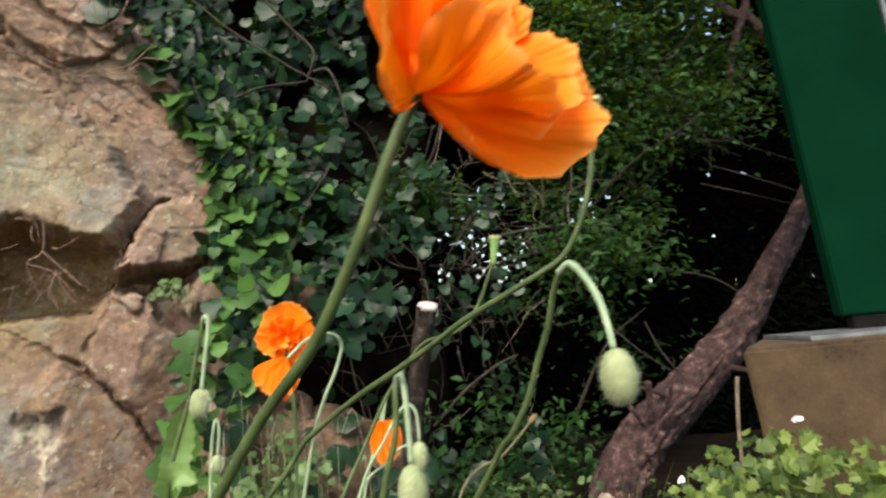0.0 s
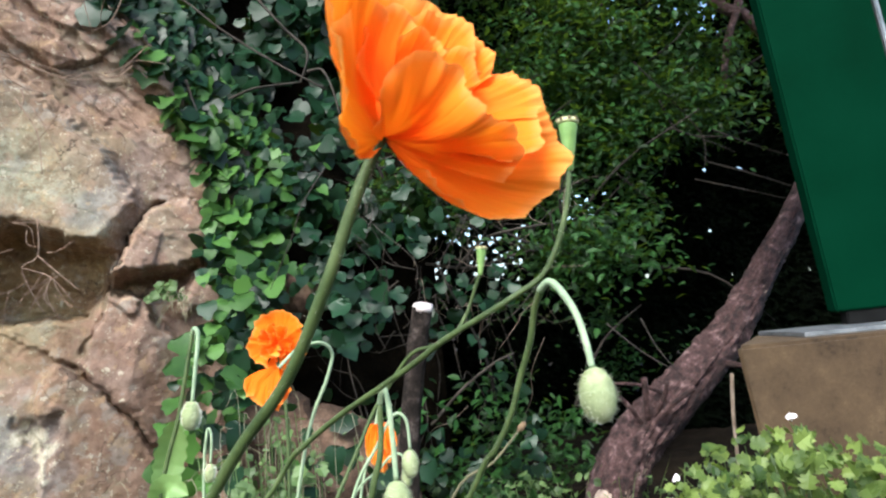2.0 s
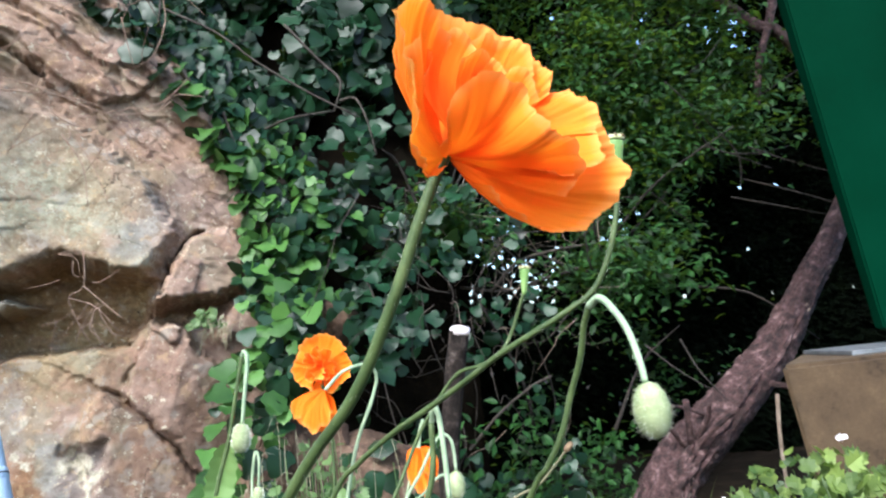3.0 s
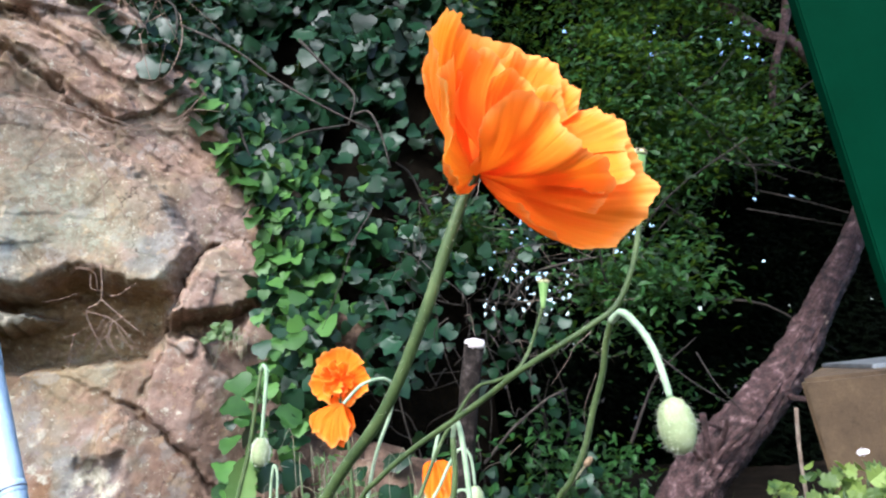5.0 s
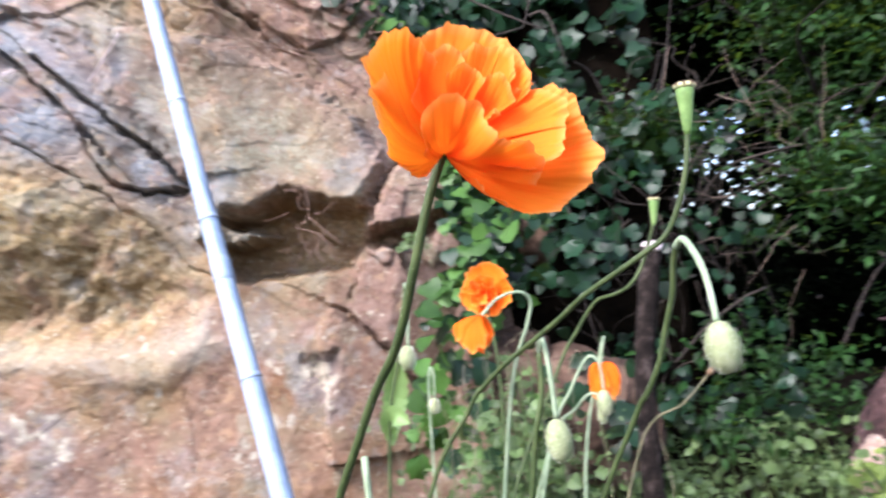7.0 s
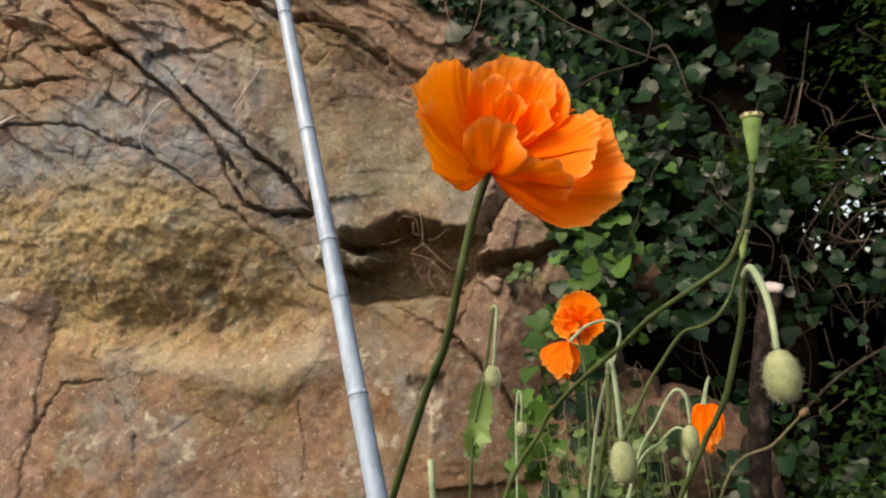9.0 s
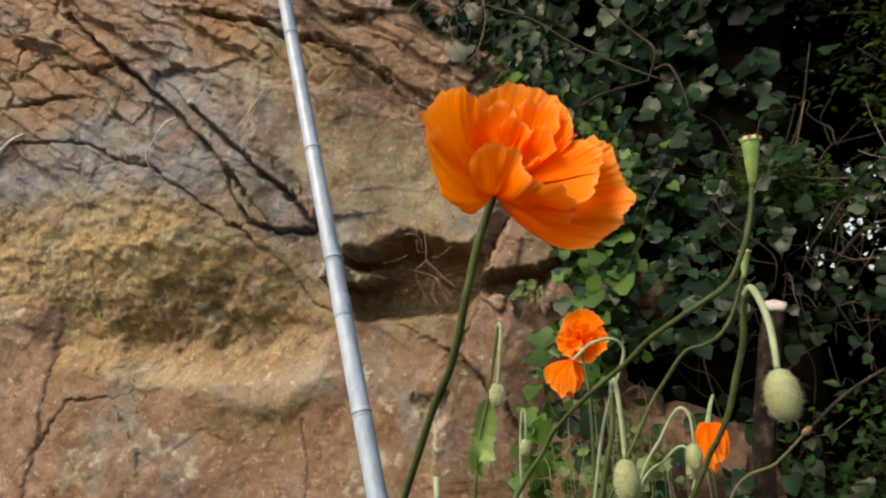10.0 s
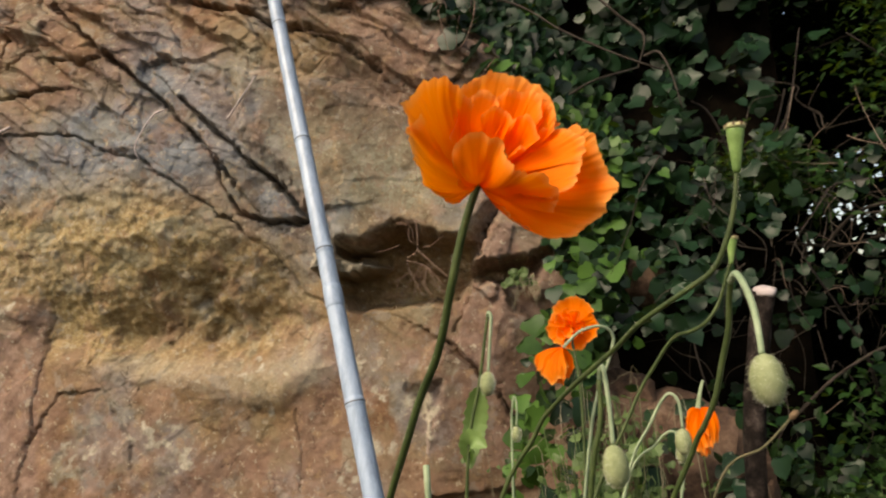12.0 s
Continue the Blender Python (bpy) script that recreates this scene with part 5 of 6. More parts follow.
def build_main_poppy():
    plant = thing("poppy", (-0.14, 0.43, 0.0), "large double orange poppy in full bloom on a hairy stem", "poppy", "poppies in the bed")
    stem_part(plant, [(-0.14, 0.43, -0.01), (-0.13, 0.41, 0.12), (-0.10, 0.37, 0.28), (-0.06, 0.335, 0.38), (-0.024, 0.31, 0.434), (-0.006, 0.297, 0.454), (0.004, 0.289, 0.470), (0.0098, 0.286, 0.482), (0.0147, 0.2850, 0.4914), (0.0167, 0.2845, 0.4934)], 0.0013, 0.00095, seed=1)
    base = (0.0160, 0.2845, 0.4927)
    # outer petals: the two that stand up at the near side, the broad one behind, the wide fan, and the lip folded over in front
    sheet_part(plant, base, 11, [(4, -6, 17), (1.5, -12, 22.5), (-1, -16, 22.5), (-2.2, -19.5, 20.5), (-3, -23, 15), (-3.4, -24.5, 9)], (-4, 2, 1.5), 1.1)
    sheet_part(plant, base, 12, [(-2, -22, 12.5), (-3.5, -24, 8), (-4, -22.5, 2), (-3.5, -18, -2), (-2.2, -11, -4.5), (0, -6, -3.5)], (-3, 1, -1.5), 1.1)
    sheet_part(plant, base, 13, [(-6.5, -3, 14), (-6, 2, 23.5), (-2.5, 6.5, 28.5), (3, 9, 30), (10, 10, 26), (15.5, 9.5, 20), (19, 7.5, 12)], (-3, 5, 2), 0.85, ns=32, nt=80)
    sheet_part(plant, base, 14, [(16, 9, 7.5), (20, 8, 11), (25, 6, 9.8), (28, 5.5, 5), (29.8, 6, -1), (30, 6, -6.5)], (0.5, 3, -1), 0.9)
    sheet_part(plant, base, 15, [(29.5, 6.5, -2), (29.5, 5.5, -7.5), (25.5, 4, -12.8), (18.3, 1, -15.3), (11.5, -0.8, -12), (6.2, -1.8, -7)], (0, 1.5, -2), 0.8, ns=32, nt=80)
    sheet_part(plant, base, 16, [(-0.8, -9, -1.2), (0.6, -13, 1.6), (4, -17, 4.3), (8.5, -16.6, 5.9), (12.2, -14.2, 4.6), (14.6, -15.2, 0.2), (17.5, -13.5, -2.8), (20.5, -9.5, -4.2), (22, -5, -6.5), (19, -1.8, -10)], (0.3, -2.2, -2.6), 1.0, ns=32, nt=90)
    # inner petals, small and ruffled round the heart of the bloom
    inner = (base[0] + 0.0035, base[1] - 0.0008, base[2] + 0.001)
    small = "small ruffled inner petal"
    for seed, rim, bow, ruf in (
            (21, [(-5, -8, 9), (-4.5, -5, 16.5), (-1, -2, 19.5), (3, 0, 19), (6, -1.5, 13)], (-3, 1.5, 1), 0.8),
            (22, [(2, 2, 19), (6, 2.5, 20.5), (10, 3.5, 19.5), (13, 4, 16.5), (13.5, 3, 12)], (-1, 3.5, 1), 1.0),
            (23, [(10, 4.5, 18), (13.5, 5.5, 17), (15.5, 5.5, 13), (15.5, 4, 8)], (0, 3, 1), 1.3),
            (24, [(13, 3, 10), (16.5, 3.5, 9.5), (20, 3, 7.5), (22, 2, 3.5), (22.5, 0.5, -0.5)], (0, 2, 0), 0.9),
            (25, [(22, 0.5, 0.5), (22.5, -1.5, -3.5), (21, -3.5, -6.5), (16, -5, -8), (11.5, -6, -7)], (0.5, -1, -2.2), 0.7),
            (26, [(0.5, -3, 14), (3.5, -2, 15.5), (6.5, -1.5, 14), (8, -2, 11)], (-1.5, 1.5, 1.5), 1.3),
            (27, [(6, 1, 13), (9, 1, 13.5), (12, 0.5, 11), (13, -0.5, 6.5)], (0, 2.5, 1), 1.2),
            (28, [(3.5, -9.5, 3.5), (6.5, -10, 2.4), (10.5, -8.5, -0.5), (14, -6, -2.5)], (1.2, -1.2, -1.5), 1.2)):
        sheet_part(plant, inner, seed, rim, bow, ruf, ns=20, nt=44, label=small)
    sheet_part(plant, inner, 29, [(8.2, -3.5, 3.8), (9.4, -3, 4.6), (10.2, -2.6, 3.6)], (0.3, -0.6, 0.2), 0.5, ns=12, nt=10, label="narrow upright petaloid")
    stamens(plant, flower_frame((0.72, -0.35, 0.6), (0.0188, 0.2832, 0.4944)), 0.0076, 4)


build_main_poppy()


def build_seed_poppies():
    p = thing("poppy", (-0.13, 0.45, 0.0), "spent poppy stem with a ripening green seed capsule", "poppy", "poppies in the bed")
    stem_part(p, [(-0.13, 0.45, -0.01), (-0.11, 0.45, 0.2), (-0.075, 0.45, 0.36), (-0.045, 0.445, 0.411), (-0.033, 0.437, 0.423), (-0.017, 0.425, 0.434), (-0.001, 0.41, 0.443), (0.011, 0.4, 0.45), (0.022, 0.389, 0.457), (0.034, 0.381, 0.463), (0.044, 0.377, 0.468), (0.052, 0.375, 0.473), (0.0575, 0.3735, 0.4825), (0.0610, 0.373, 0.493), (0.0627, 0.373, 0.5028)], 0.0011, 0.0008, seed=2)
    pod_part(p, (0.0627, 0.373, 0.5018), (0.08, 0.0, 1), 0.0155, 0.0062)
    p = thing("poppy", (-0.12, 0.49, 0.0), "thin spent poppy stem with a small seed capsule", "poppy", "poppies in the bed")
    stem_part(p, [(-0.12, 0.49, -0.01), (-0.1, 0.5, 0.15), (-0.06, 0.52, 0.33), (-0.025, 0.535, 0.41), (-0.008, 0.535, 0.436), (0.004, 0.53, 0.449), (0.016, 0.517, 0.452), (0.025, 0.509, 0.456), (0.032, 0.509, 0.465), (0.037, 0.507, 0.476), (0.0405, 0.505, 0.484)], 0.0011, 0.0008, seed=3)
    pod_part(p, (0.0405, 0.505, 0.483), (0.15, 0, 1), 0.0135, 0.0055)


build_seed_poppies()


def wavy_leaf(line, wide, seed):
    """A long leaf along a line, folded at the midrib, with a toothed wavy margin."""
    rnd = random.Random(seed)
    pts = spline(line, 8)
    n = len(pts)
    verts, faces = [], []
    for i, c in enumerate(pts):
        f = i / (n - 1)
        tan = (pts[min(i + 1, n - 1)] - pts[max(i - 1, 0)]).normalized()
        out = tan.cross(Vector((0.35, -1, 0.2))).normalized()
        up = out.cross(tan)
        w = wide * math.sin(math.pi * min(1, f * 0.94 + 0.06)) ** 0.7 * (0.75 + 0.5 * f) * (1 + 0.1 * math.sin(i * 1.9 + seed)) + 0.0003
        for k in (-1, -0.5, 0, 0.5, 1):
            verts.append(c + out * w * k + up * (0.55 * w * abs(k) + 0.12 * w * math.sin(i * 2.1 + 2 * k) * abs(k)))
        if i:
            o = 5 * (i - 1)
            faces += [(o + k, o + k + 1, o + k + 6, o + k + 5) for k in range(4)]
    return verts, faces


def build_bud_poppies():
    p = thing("poppy", (-0.09, 0.47, 0.0), "poppy stem bent over with a plump nodding bud", "poppy", "poppies in the bed")
    stem_part(p, [(-0.09, 0.47, -0.01), (-0.05, 0.46, 0.2), (0.0, 0.44, 0.35), (0.028, 0.424, 0.407), (0.035, 0.417, 0.418), (0.041, 0.413, 0.429), (0.0455, 0.41, 0.442), (0.0495, 0.406, 0.453), (0.0515, 0.402, 0.463), (0.0535, 0.397, 0.4695)], 0.0011, 0.001, seed=4)
    stem_part(p, [(0.0535, 0.397, 0.4695), (0.056, 0.392, 0.4715), (0.0585, 0.387, 0.468), (0.061, 0.381, 0.461), (0.0622, 0.377, 0.453), (0.0626, 0.374, 0.4455)], 0.0013, 0.0009, PALE_STEM, "nodding_stalk", "pale downy stalk", 5)
    bud_part(p, (0.0632, 0.374, 0.4376), (0.02, 0, -1), 0.0158, 0.011, 6)
    p = thing("poppy", (-0.15, 0.53, 0.0), "short poppy stem with a small nodding bud and leaf", "poppy", "poppies in the bed")
    stem_part(p, [(-0.15, 0.53, -0.01), (-0.14, 0.53, 0.25), (-0.128, 0.53, 0.38), (-0.115, 0.53, 0.43), (-0.108, 0.53, 0.46), (-0.1055, 0.53, 0.4705)], 0.0013, 0.0009, seed=7)
    stem_part(p, [(-0.1055, 0.53, 0.4705), (-0.1035, 0.528, 0.472), (-0.102, 0.527, 0.468), (-0.104, 0.526, 0.452), (-0.1065, 0.526, 0.436)], 0.0012, 0.0009, PALE_STEM, "nodding_stalk", "pale downy stalk", 8)
    bud_part(p, (-0.1075, 0.526, 0.4295), (-0.1, 0, -1), 0.0145, 0.0095, 9)
    rnd = random.Random(31)
    for i, (line, wide) in enumerate((([(-0.1285, 0.533, 0.378), (-0.1285, 0.539, 0.39), (-0.1265, 0.543, 0.404), (-0.121, 0.54, 0.4205), (-0.116, 0.536, 0.4275)], 0.0072), ([(-0.129, 0.534, 0.381), (-0.126, 0.53, 0.392), (-0.119, 0.525, 0.3965), (-0.11, 0.523, 0.3925)], 0.006))):
        part("leaf", from_lists("leaf", *wavy_leaf(line, wide, i + 3), POPPYLEAF), p, "folded wavy light green leaf")
    p = thing("poppy", (-0.06, 0.44, 0.0), "poppy stem with a nodding bud low in the clump", "poppy", "poppies in the bed")
    stem_part(p, [(-0.06, 0.44, -0.01), (-0.04, 0.43, 0.25), (-0.012, 0.418, 0.39), (-0.004, 0.416, 0.42), (-0.0025, 0.416, 0.437)], 0.0013, 0.001, seed=10)
    stem_part(p, [(-0.0025, 0.416, 0.437), (-0.001, 0.415, 0.4425), (0.0005, 0.414, 0.438), (0.001, 0.414, 0.425), (0.001, 0.414, 0.412)], 0.001, 0.0009, PALE_STEM, "nodding_stalk", "pale downy stalk", 11)
    bud_part(p, (0.001, 0.414, 0.4035), (0.03, 0, -1), 0.0165, 0.0105, 12)
    p = thing("poppy", (-0.08, 0.55, 0.0), "slender poppy stem with a very small bud", "poppy", "poppies in the bed")
    stem_part(p, [(-0.08, 0.55, -0.01), (-0.065, 0.56, 0.25), (-0.04, 0.562, 0.365), (-0.022, 0.562, 0.4), (-0.013, 0.562, 0.414), (-0.008, 0.562, 0.4165), (-0.0045, 0.562, 0.411), (-0.004, 0.562, 0.397)], 0.001, 0.0008, PALE_STEM, seed=13)
    bud_part(p, (-0.0045, 0.562, 0.3895), (0.0, 0, -1), 0.015, 0.009, 14)
    p = thing("poppy", (-0.15, 0.6, 0.0), "thin short poppy stem with a tiny drooping bud", "poppy", "poppies in the bed")
    stem_part(p, [(-0.15, 0.6, -0.01), (-0.138, 0.6, 0.25), (-0.13, 0.6, 0.38), (-0.1265, 0.6, 0.41), (-0.1245, 0.6, 0.414), (-0.1235, 0.6, 0.408), (-0.125, 0.6, 0.394)], 0.0009, 0.0007, PALE_STEM, seed=17)
    bud_part(p, (-0.1255, 0.6, 0.3885), (-0.1, 0, -1), 0.011, 0.0068, 18)
    p = thing("poppy", (-0.1, 0.575, 0.0), "slender poppy stalk arching over to a small bud", "poppy", "poppies in the bed")
    stem_part(p, [(-0.1, 0.575, -0.01), (-0.075, 0.572, 0.25), (-0.043, 0.57, 0.362), (-0.022, 0.568, 0.387), (-0.014, 0.567, 0.394), (-0.009, 0.566, 0.3935), (-0.0075, 0.566, 0.386)], 0.0008, 0.0007, PALE_STEM, seed=19)
    bud_part(p, (-0.0075, 0.566, 0.3815), (0.05, 0, -1), 0.01, 0.006, 22)
    p = thing("poppy", (-0.03, 0.52, 0.0), "short broken poppy stalk with a brown tip", "poppy", "poppies in the bed")
    stem_part(p, [(-0.03, 0.52, -0.01), (-0.015, 0.535, 0.25), (0.013, 0.544, 0.366), (0.04, 0.544, 0.39), (0.054, 0.544, 0.404)], 0.0009, 0.0006, DRY_STALK, seed=15)
    part("tip", from_lists("tip", *placed(lathe([(0.0008, 0), (0.0019, 0.002), (0.0016, 0.005), (0.0005, 0.006)], 9), along((0.7, 0, 0.7), (0.0535, 0.544, 0.4035))), BROWN), p, "withered brown tip")
    p = thing("poppy", (-0.065, 0.372, 0.0), "bare pale poppy stalk cut short", "poppy", "poppies in the bed")
    stem_part(p, [(-0.065, 0.372, -0.01), (-0.062, 0.372, 0.2), (-0.06, 0.372, 0.35), (-0.059, 0.372, 0.411)], 0.0014, 0.0012, PALE_STEM, seed=16)


build_bud_poppies()


def build_small_blooms():
    p = thing("poppy", (-0.1, 0.6, 0.0), "smaller orange double poppy, two crumpled blooms together", "poppy", "poppies in the bed")
    stem_part(p, [(-0.1, 0.6, -0.01), (-0.09, 0.61, 0.25), (-0.083, 0.62, 0.4), (-0.0875, 0.625, 0.4535)], 0.0013, 0.001, seed=20)
    stem_part(p, [(-0.09, 0.6, 0.3), (-0.066, 0.59, 0.4), (-0.05, 0.588, 0.438), (-0.046, 0.587, 0.452), (-0.051, 0.58, 0.4585), (-0.062, 0.573, 0.4565), (-0.0695, 0.568, 0.45), (-0.0725, 0.5665, 0.447)], 0.0011, 0.0009, PALE_STEM, "nodding_stalk", "pale downy stalk", 21)
    base = (-0.0875, 0.630, 0.4605)
    for i, (rim, bow, ruf) in enumerate((
            ([(-17, 0, 5), (-14, 2, 15), (-3, 4, 21), (9, 3, 19), (17, 0, 9)], (0, 5, 1), 0.6), ([(15, -3, 11), (20, -4, 0), (16, -5, -10), (8, -6, -15)], (3, 3, 0), 0.9),
            ([(12, -5, -12), (4, -7, -18), (-8, -6, -14)], (0, 3, -2), 1.0), ([(-6, -6, -14), (-16, -4, -9), (-19, -2, 0), (-16, -1, 9)], (-3, 3, 0), 0.9))):
        sheet_part(p, base, 60 + i, rim, bow, 1.4 * ruf, ns=20, nt=52, fringe=1.5)
    for i, (rim, bow) in enumerate((([(-11, -7, 3), (-7, -9, 10), (1, -9, 13)], (-1, 3, 1)), ([(0, -9, 12), (7, -10, 9), (11, -9, 2)], (1, 3, 1)), ([(10, -10, 3), (9, -12, -5), (3, -12, -10)], (1, 3, -1)), ([(2, -12, -11), (-6, -11, -8), (-11, -9, 1)], (-1, 3, -1)),
                                    ([(-5, -14, 2), (0, -15, 6), (5, -14, 3)], (0, 2, 0)), ([(5, -14, 0), (1, -15, -5), (-5, -13, -3)], (0, 2, 0)), ([(-8, -11, 7), (-2, -13, 8), (2, -13, 5)], (0, 2, 0)))):
        sheet_part(p, base, 70 + i, rim, bow, 2.6, ns=14, nt=34, fringe=1.6, label="small crumpled inner petal")
    base = (-0.0725, 0.566, 0.4475)
    for i, (rim, bow, ruf) in enumerate((
            ([(5, -5, -13), (1, -9, -20), (-7, -10, -21), (-13, -8, -16)], (-1, -4, 3), 1.3), ([(-11, -7, -16), (-17, -5, -13), (-19, -1, -6)], (-3, -2, 3), 1.3),
            ([(-18, -1, -8), (-15, 4, -17), (-8, 6, -21)], (-3, 4, 2), 1.3), ([(-9, 6, -21), (0, 5, -20), (6, 2, -13)], (1, 4, 2), 1.3), ([(-10, -4, -19), (-5, -3, -23), (1, -4, -21)], (0, -1, 2), 2.0))):
        sheet_part(p, base, 80 + i, rim, bow, 1.6 * ruf, ns=16, nt=40, fringe=1.5, label="petal of the half-closed nodding bloom")
    p = thing("poppy", (-0.11, 0.88, 0.0), "small wilting orange poppy nodding on a thin stalk", "poppy", "poppies in the bed")
    stem_part(p, [(-0.11, 0.88, -0.01), (-0.09, 0.89, 0.25), (-0.06, 0.895, 0.37), (-0.051, 0.895, 0.396), (-0.054, 0.894, 0.386), (-0.058, 0.894, 0.366)], 0.0015, 0.0012, PALE_STEM, seed=23)
    base = (-0.057, 0.894, 0.37)
    for i, (rim, bow, ruf) in enumerate((
            ([(-14, -5, -12), (-13, -10, -26), (-4, -13, -41), (7, -12, -38)], (-2, -8, 8), 1.6), ([(5, -12, -37), (13, -6, -34), (16, 0, -20), (14, 3, -10)], (6, -3, 8), 1.7),
            ([(-13, -4, -14), (-14, 4, -25), (-6, 9, -36)], (-6, 5, 8), 1.6), ([(-5, 9, -36), (7, 8, -36), (14, 3, -20)], (3, 7, 8), 1.6),
            ([(-8, -8, -30), (-2, -9, -44), (7, -7, -42)], (0, -2, 4), 2.4), ([(2, -10, -24), (9, -9, -30), (10, -5, -40)], (2, -5, 4), 2.4))):
        sheet_part(p, base, 90 + i, rim, bow, 1.4 * ruf, ns=16, nt=40, fringe=1.3)


build_small_blooms()


# ---- geranium by the plinth ----
def build_geranium():
    rnd = random.Random(13)
    plant = thing("geranium", (0.42, 1.08, 0.0), "bushy light green geranium with scalloped leaves and white flowers", "plant")
    shapes = [from_lists("geranium_leaf", *leaf("lobed", rnd, rnd.uniform(0.1, 0.5), rnd.uniform(-0.2, 0.4)), GERANIUM, smooth=False) for _ in range(8)]
    tops = [(0.25, 0.2), (0.32, 0.265), (0.39, 0.285), (0.46, 0.3), (0.52, 0.265), (0.6, 0.22), (0.7, 0.22)]
    stems, rest = [], []
    for i in range(1150):
        x = rnd.uniform(0.19, 0.7)
        top = float(np.interp(x, [t[0] for t in tops], [t[1] for t in tops])) + 0.09 * (float(vnoise(np.array(x * 24), np.array(1.5))) - 0.55) + rnd.uniform(-0.02, 0.008)
        z = top - 0.18 * rnd.random() ** 1.3
        y = 1.08 + rnd.gauss(0, 0.05)
        m = leaf_frame((x, y, z), (rnd.uniform(-0.8, 0.8), rnd.uniform(-1, 0.2), rnd.uniform(0.1, 1)), rnd.uniform(0, 6.3), rnd.uniform(0.011, 0.024))
        if i < 290:
            ob = part("leaf", rnd.choice(shapes), None)
            ob.parent, ob.matrix_parent_inverse = plant, plant.matrix_basis.inverted()
            ob.matrix_basis = m
        else:
            rest.append(placed(leaf("lobed", rnd, rnd.uniform(0.1, 0.5), rnd.uniform(-0.2, 0.4)), m))
        if i % 12 == 0:
            stems.append(tube(((x * 0.5 + 0.21, 1.08, 0.0), (x * 0.8 + 0.085, y, z * 0.6), (x, y + 0.01, z)), (0.003, 0.0014), 5, per=4))
    tagged(part("foliage", from_lists("foliage", *join(rest), GERANIUM_MASS, smooth=False), plant), kind="stuff")
    for one in stems:
        part("stalk", from_lists("stalk", *one, STEM), plant)
    for i, at in enumerate(((0.42, 1.04, 0.312), (0.555, 1.05, 0.262), (0.55, 1.05, 0.245), (0.28, 1.06, 0.25), (0.27, 1.05, 0.225))):
        size = 0.0072 if i == 0 else 0.005
        lists = []
        for k in range(5):
            lists.append(placed(leaf("lobed", rnd, 0.4, rnd.uniform(-0.3, 0.6)), leaf_frame(Vector(at) + Vector((rnd.gauss(0, 0.0012), 0, rnd.gauss(0, 0.0015))), (rnd.uniform(-1, 1), -0.6, rnd.uniform(0.1, 0.9)), k * 1.26, size * rnd.uniform(0.7, 1.05))))
        part("flower", from_lists("flower", *join(lists), WHITE, smooth=False), plant, "small white flower")


build_geranium()


# ---- weeds and grass at the foot of the bank ----
def build_weeds():
    rnd = random.Random(17)
    weeds = thing("weeds", (-0.25, 1.15, 0.0), "mixed low green weeds at the foot of the rock", "weeds", kind="stuff")
    lists = []
    for c in range(215):
        if c < 78:
            x, y, top = rnd.gauss(-0.25, 0.05), rnd.uniform(1.05, 1.4), rnd.uniform(0.1, 0.36)
        else:
            x, y, top = rnd.uniform(-0.1, 0.75), rnd.uniform(1.15, 1.7), rnd.uniform(0.05, 0.17)
        for k in range(16):
            z = top * rnd.uniform(0.25, 1)
            q = (x + rnd.gauss(0, 0.03), y + rnd.gauss(0, 0.03), z)
            lists.append(placed(leaf(rnd.choice(("round", "blade")), rnd, 0.3, 0.3), leaf_frame(q, (rnd.uniform(-0.6, 0.6), rnd.uniform(-0.9, 0.2), rnd.uniform(0.3, 1)), rnd.uniform(0, 6.3), rnd.uniform(0.008, 0.02))))
        lists.append(tube(((x, y, -0.01), (x + 0.005, y, top * 0.5), (x + rnd.uniform(-0.02, 0.02), y, top)), (0.0016, 0.0008), 4, per=3))
    tagged(part("foliage", from_lists("foliage", *join(lists), WEED, smooth=False), weeds), kind="stuff")
    blades = []
    for c in range(700):
        x, y = rnd.uniform(-0.55, 0.9), rnd.uniform(0.85, 1.75)
        hgt = rnd.uniform(0.05, 0.2)
        lean = Vector((rnd.uniform(-0.4, 0.4), rnd.uniform(-0.4, 0.2), 1)) * hgt
        o = Vector((rnd.uniform(-1, 1), rnd.uniform(-0.4, 0.4), 0)).normalized() * 0.0016
        b = Vector((x, y, -0.01))
        mid = b + lean * 0.55
        tip = b + lean + Vector((lean.x, lean.y, -0.03)) * 0.5
        blades.append(([b - o, b + o, mid + o * 0.8, mid - o * 0.8, tip], [(0, 1, 2, 3), (3, 2, 4)]))
    straws = []
    for c in range(60):
        x, y = rnd.gauss(-0.27, 0.07), rnd.uniform(1.05, 1.42)
        top = rnd.uniform(0.1, 0.4)
        a = Vector((x, y, -0.01))
        b = a + Vector((rnd.gauss(0, 0.02), rnd.gauss(0, 0.02), top))
        straws.append(tube((a, (a + b) / 2 + Vector((rnd.gauss(0, 0.008), 0, 0)), b, b + Vector((rnd.gauss(0, 0.025), rnd.gauss(0, 0.01), rnd.uniform(-0.03, 0.02)))), (0.0007, 0.0003), 4, per=4))
    dry = new("dry_grass", from_lists("dry_grass", *join(straws), STRAW))
    tagged(dry, "thin dry straw-coloured stalks among the weeds", "dry grass", kind="stuff")
    grass = new("grass", from_lists("grass", *join(blades), GRASS, smooth=False))
    tagged(grass, "sparse green and yellowing grass blades", "grass", kind="stuff")


build_weeds()


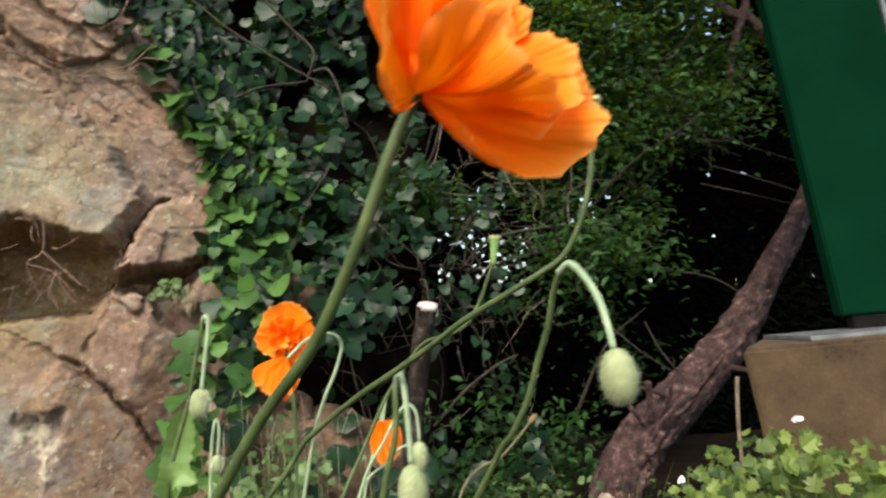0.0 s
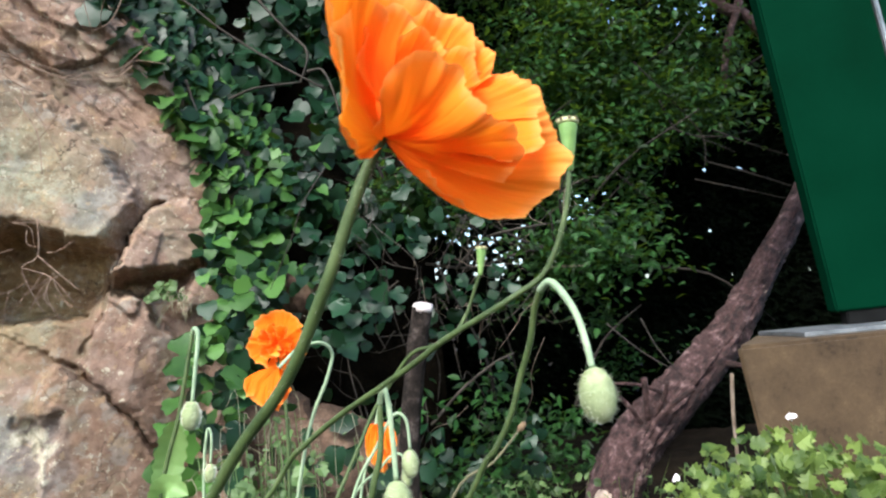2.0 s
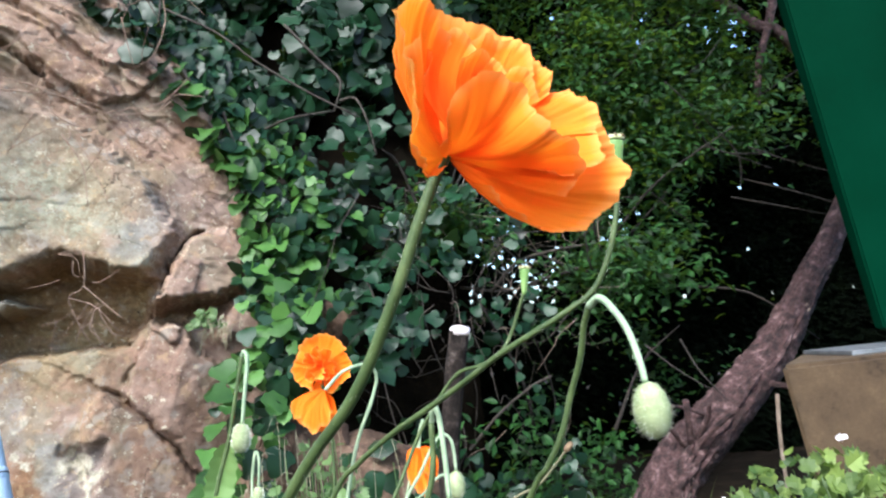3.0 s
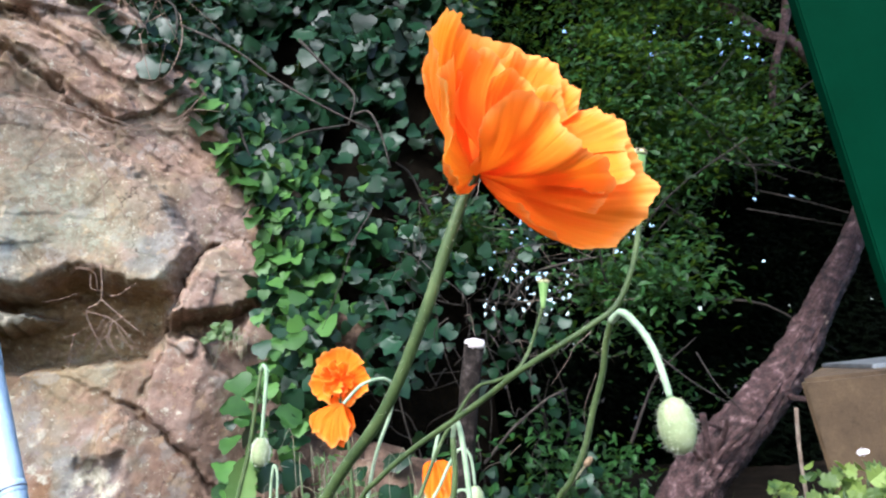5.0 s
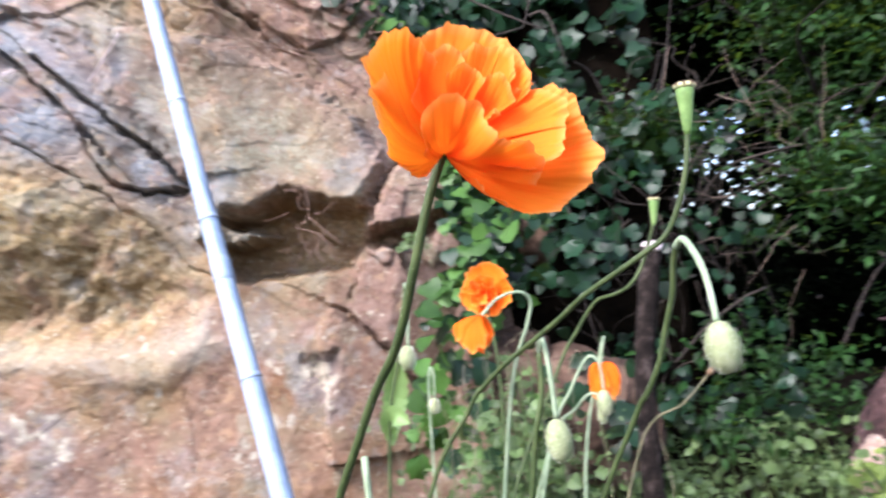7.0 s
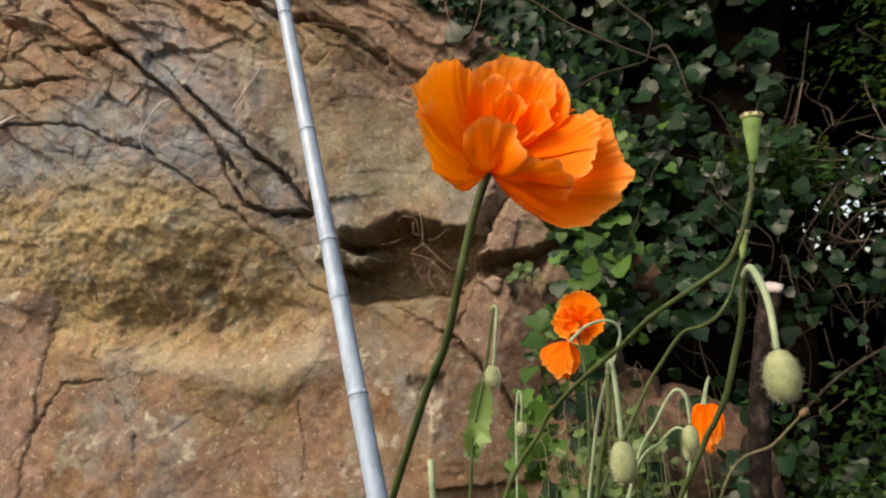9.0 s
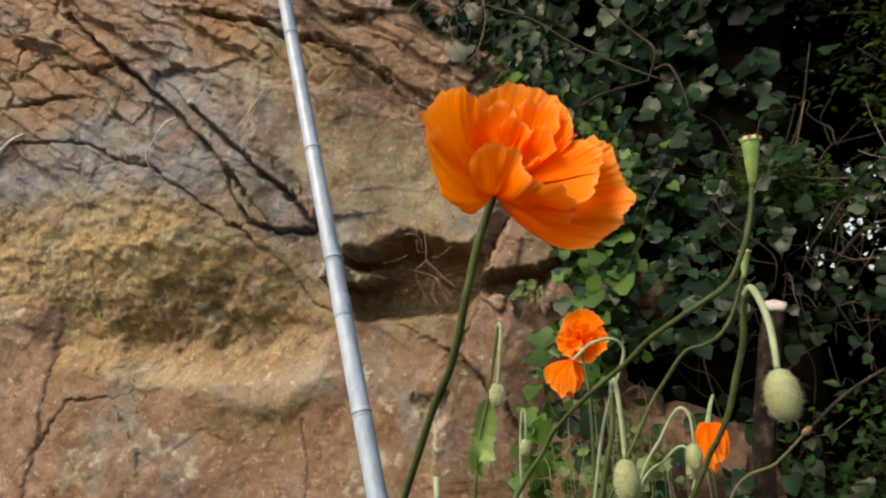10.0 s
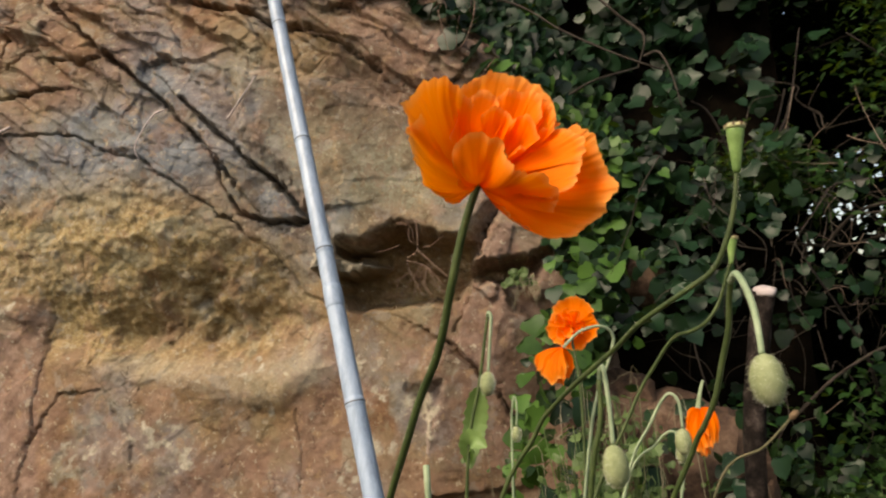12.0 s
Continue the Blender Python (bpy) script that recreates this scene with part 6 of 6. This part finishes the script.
# ---- dry roots on the rock ----
def build_roots():
    roots = thing("dry_roots", (-0.65, 1.36, 0.7), "tangle of thin dry pale roots hanging on the rock", "roots")
    lines = [[(-0.643, 1.335, 0.705), (-0.648, 1.34, 0.643), (-0.675, 1.34, 0.625), (-0.661, 1.345, 0.578), (-0.646, 1.35, 0.546)], [(-0.675, 1.34, 0.625), (-0.633, 1.35, 0.605), (-0.596, 1.35, 0.56)],
             [(-0.648, 1.34, 0.643), (-0.608, 1.35, 0.6), (-0.587, 1.35, 0.58)], [(-0.633, 1.35, 0.605), (-0.64, 1.34, 0.57), (-0.625, 1.345, 0.55)],
             [(-0.816, 1.3, 1.039), (-0.709, 1.34, 1.008), (-0.604, 1.37, 0.956), (-0.498, 1.4, 0.964)], [(-0.665, 1.32, 0.91), (-0.63, 1.32, 0.847), (-0.618, 1.31, 0.772)], [(-0.55, 1.4, 0.97), (-0.52, 1.42, 0.99), (-0.48, 1.43, 1.03)]]
    lines += [[(-0.767, 1.31, 1.002), (-0.695, 1.341, 0.994), (-0.637, 1.365, 0.98), (-0.594, 1.384, 0.961)], [(-0.699, 1.339, 0.989), (-0.694, 1.341, 0.962), (-0.663, 1.354, 0.937), (-0.63, 1.368, 0.931)], [(-0.672, 1.351, 0.937), (-0.669, 1.352, 0.918), (-0.675, 1.349, 0.895)],
              [(-0.656, 1.357, 0.902), (-0.636, 1.366, 0.86), (-0.614, 1.375, 0.786)], [(-0.612, 1.398, 0.963), (-0.581, 1.411, 0.98), (-0.545, 1.427, 0.972), (-0.516, 1.439, 0.995)], [(-0.592, 1.407, 1.161), (-0.584, 1.41, 1.104), (-0.575, 1.414, 1.057)],
              [(-0.53, 1.455, 1.218), (-0.528, 1.456, 1.164), (-0.551, 1.446, 1.095), (-0.586, 1.431, 1.065)]]
    lines += [[on_rock(a, b, 0.006) for a, b in ((-0.683, 1.04), (-0.703, 1.029), (-0.718, 1.008), (-0.737, 0.973), (-0.741, 0.942), (-0.734, 0.916))], [on_rock(a, b, 0.005) for a, b in ((-0.517, 0.982), (-0.478, 1.013), (-0.441, 1.067))]]
    thick = len(lines)
    rnd = random.Random(41)
    for k in range(15):
        a = Vector((rnd.uniform(-0.69, -0.6), 1.325, rnd.uniform(0.57, 0.7)))
        d = Vector((rnd.uniform(-1, 1), rnd.uniform(-0.3, 0.1), rnd.uniform(-1, 0.4))).normalized() * rnd.uniform(0.03, 0.08)
        lines.append([a, a + d * 0.5 + Vector((rnd.uniform(-0.012, 0.012), 0, rnd.uniform(-0.012, 0.012))), a + d])
    for k in range(44):
        a = Vector((rnd.uniform(-0.95, -0.5), 0, rnd.uniform(0.85, 1.25)))
        a.y = 1.31 + 0.4 * (a.x + 0.7)
        d = Vector((rnd.uniform(-1, 1), 0.2, rnd.uniform(-0.6, 0.4))).normalized() * rnd.uniform(0.05, 0.14)
        lines.append([a, a + d * 0.5 + Vector((rnd.uniform(-0.02, 0.02), 0, rnd.uniform(-0.02, 0.02))), a + d])
    for i, line in enumerate(lines):
        part("root", from_lists("root", *tube(line, (0.0024, 0.0016) if thick - 3 < i < thick else (0.0013, 0.0007) if i < thick else (0.0008, 0.0004), 5, per=5, rough=0.5, seed=i), CUT if thick - 3 < i < thick else ROOT), roots)

    stick = new("dry_stick", from_lists("dry_stick", *tube([on_rock(a, b, 0.006) for a, b in ((-1.17, 0.945), (-1.135, 0.978), (-1.119, 0.999), (-1.102, 1.014), (-1.079, 1.023), (-1.054, 1.033))], (0.0075, 0.007, 0.0065, 0.006, 0.005, 0.0035), 8, per=6, rough=0.4, seed=91), CUT))
    tagged(stick, "short pale weathered stick caught in a rock crack", "stick")


build_roots()


def build_crevice_weed():
    rnd = random.Random(61)
    weed = thing("crevice_weed", (-0.485, 1.46, 0.555), "small green weed with dry grass in a rock crack", "plant")
    for i in range(34):
        q = (rnd.gauss(-0.487, 0.018), 1.452 + rnd.uniform(-0.02, 0.02), 0.566 + rnd.uniform(-0.012, 0.02))
        part("leaf", from_lists("leaf", *placed(leaf("round", rnd, 0.3, 0.3), leaf_frame(q, (rnd.uniform(-0.6, 0.6), -0.8, rnd.uniform(0.2, 1)), rnd.uniform(0, 6.3), rnd.uniform(0.009, 0.017))), WEED, smooth=False), weed)
    for i in range(26):
        a = Vector((-0.455 + rnd.gauss(0, 0.018), 1.45, 0.565 + rnd.uniform(-0.02, 0.015)))
        d = Vector((rnd.gauss(0, 0.012), -0.012, -rnd.uniform(0.015, 0.05)))
        part("blade", from_lists("blade", *tube((a, a + d * 0.4 + Vector((0, -0.006, 0.006)), a + d), (0.0009, 0.0004), 4, per=3), STRAW), weed)


build_crevice_weed()


# ---- stones showing through the ivy ----
def build_stones():
    rnd = random.Random(51)
    for at, size in (((-0.285, 1.645, 0.553), (0.05, 0.04, 0.055)), ((-0.2, 1.5, 0.2), (0.13, 0.09, 0.13)), ((-0.33, 1.5, 0.28), (0.1, 0.07, 0.1))):
        bm = bmesh.new()
        bmesh.ops.create_icosphere(bm, subdivisions=4, radius=1)
        seed = Vector((rnd.random() * 9, rnd.random() * 9, 0))
        for v in bm.verts:
            d = v.co.normalized()
            r = 1 + 0.25 * noise.noise(d * 1.6 + seed) + 0.1 * noise.noise(d * 5 + seed)
            v.co = Vector([c * r * k for c, k in zip(d, size)])
        me = bpy.data.meshes.new("stone")
        bm.to_mesh(me)
        bm.free()
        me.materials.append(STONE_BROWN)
        ob = new("stone", me)
        ob.location = at
        tagged(ob, "brown stone half hidden in the ivy bank", "stone", "stones in the bank")


build_stones()
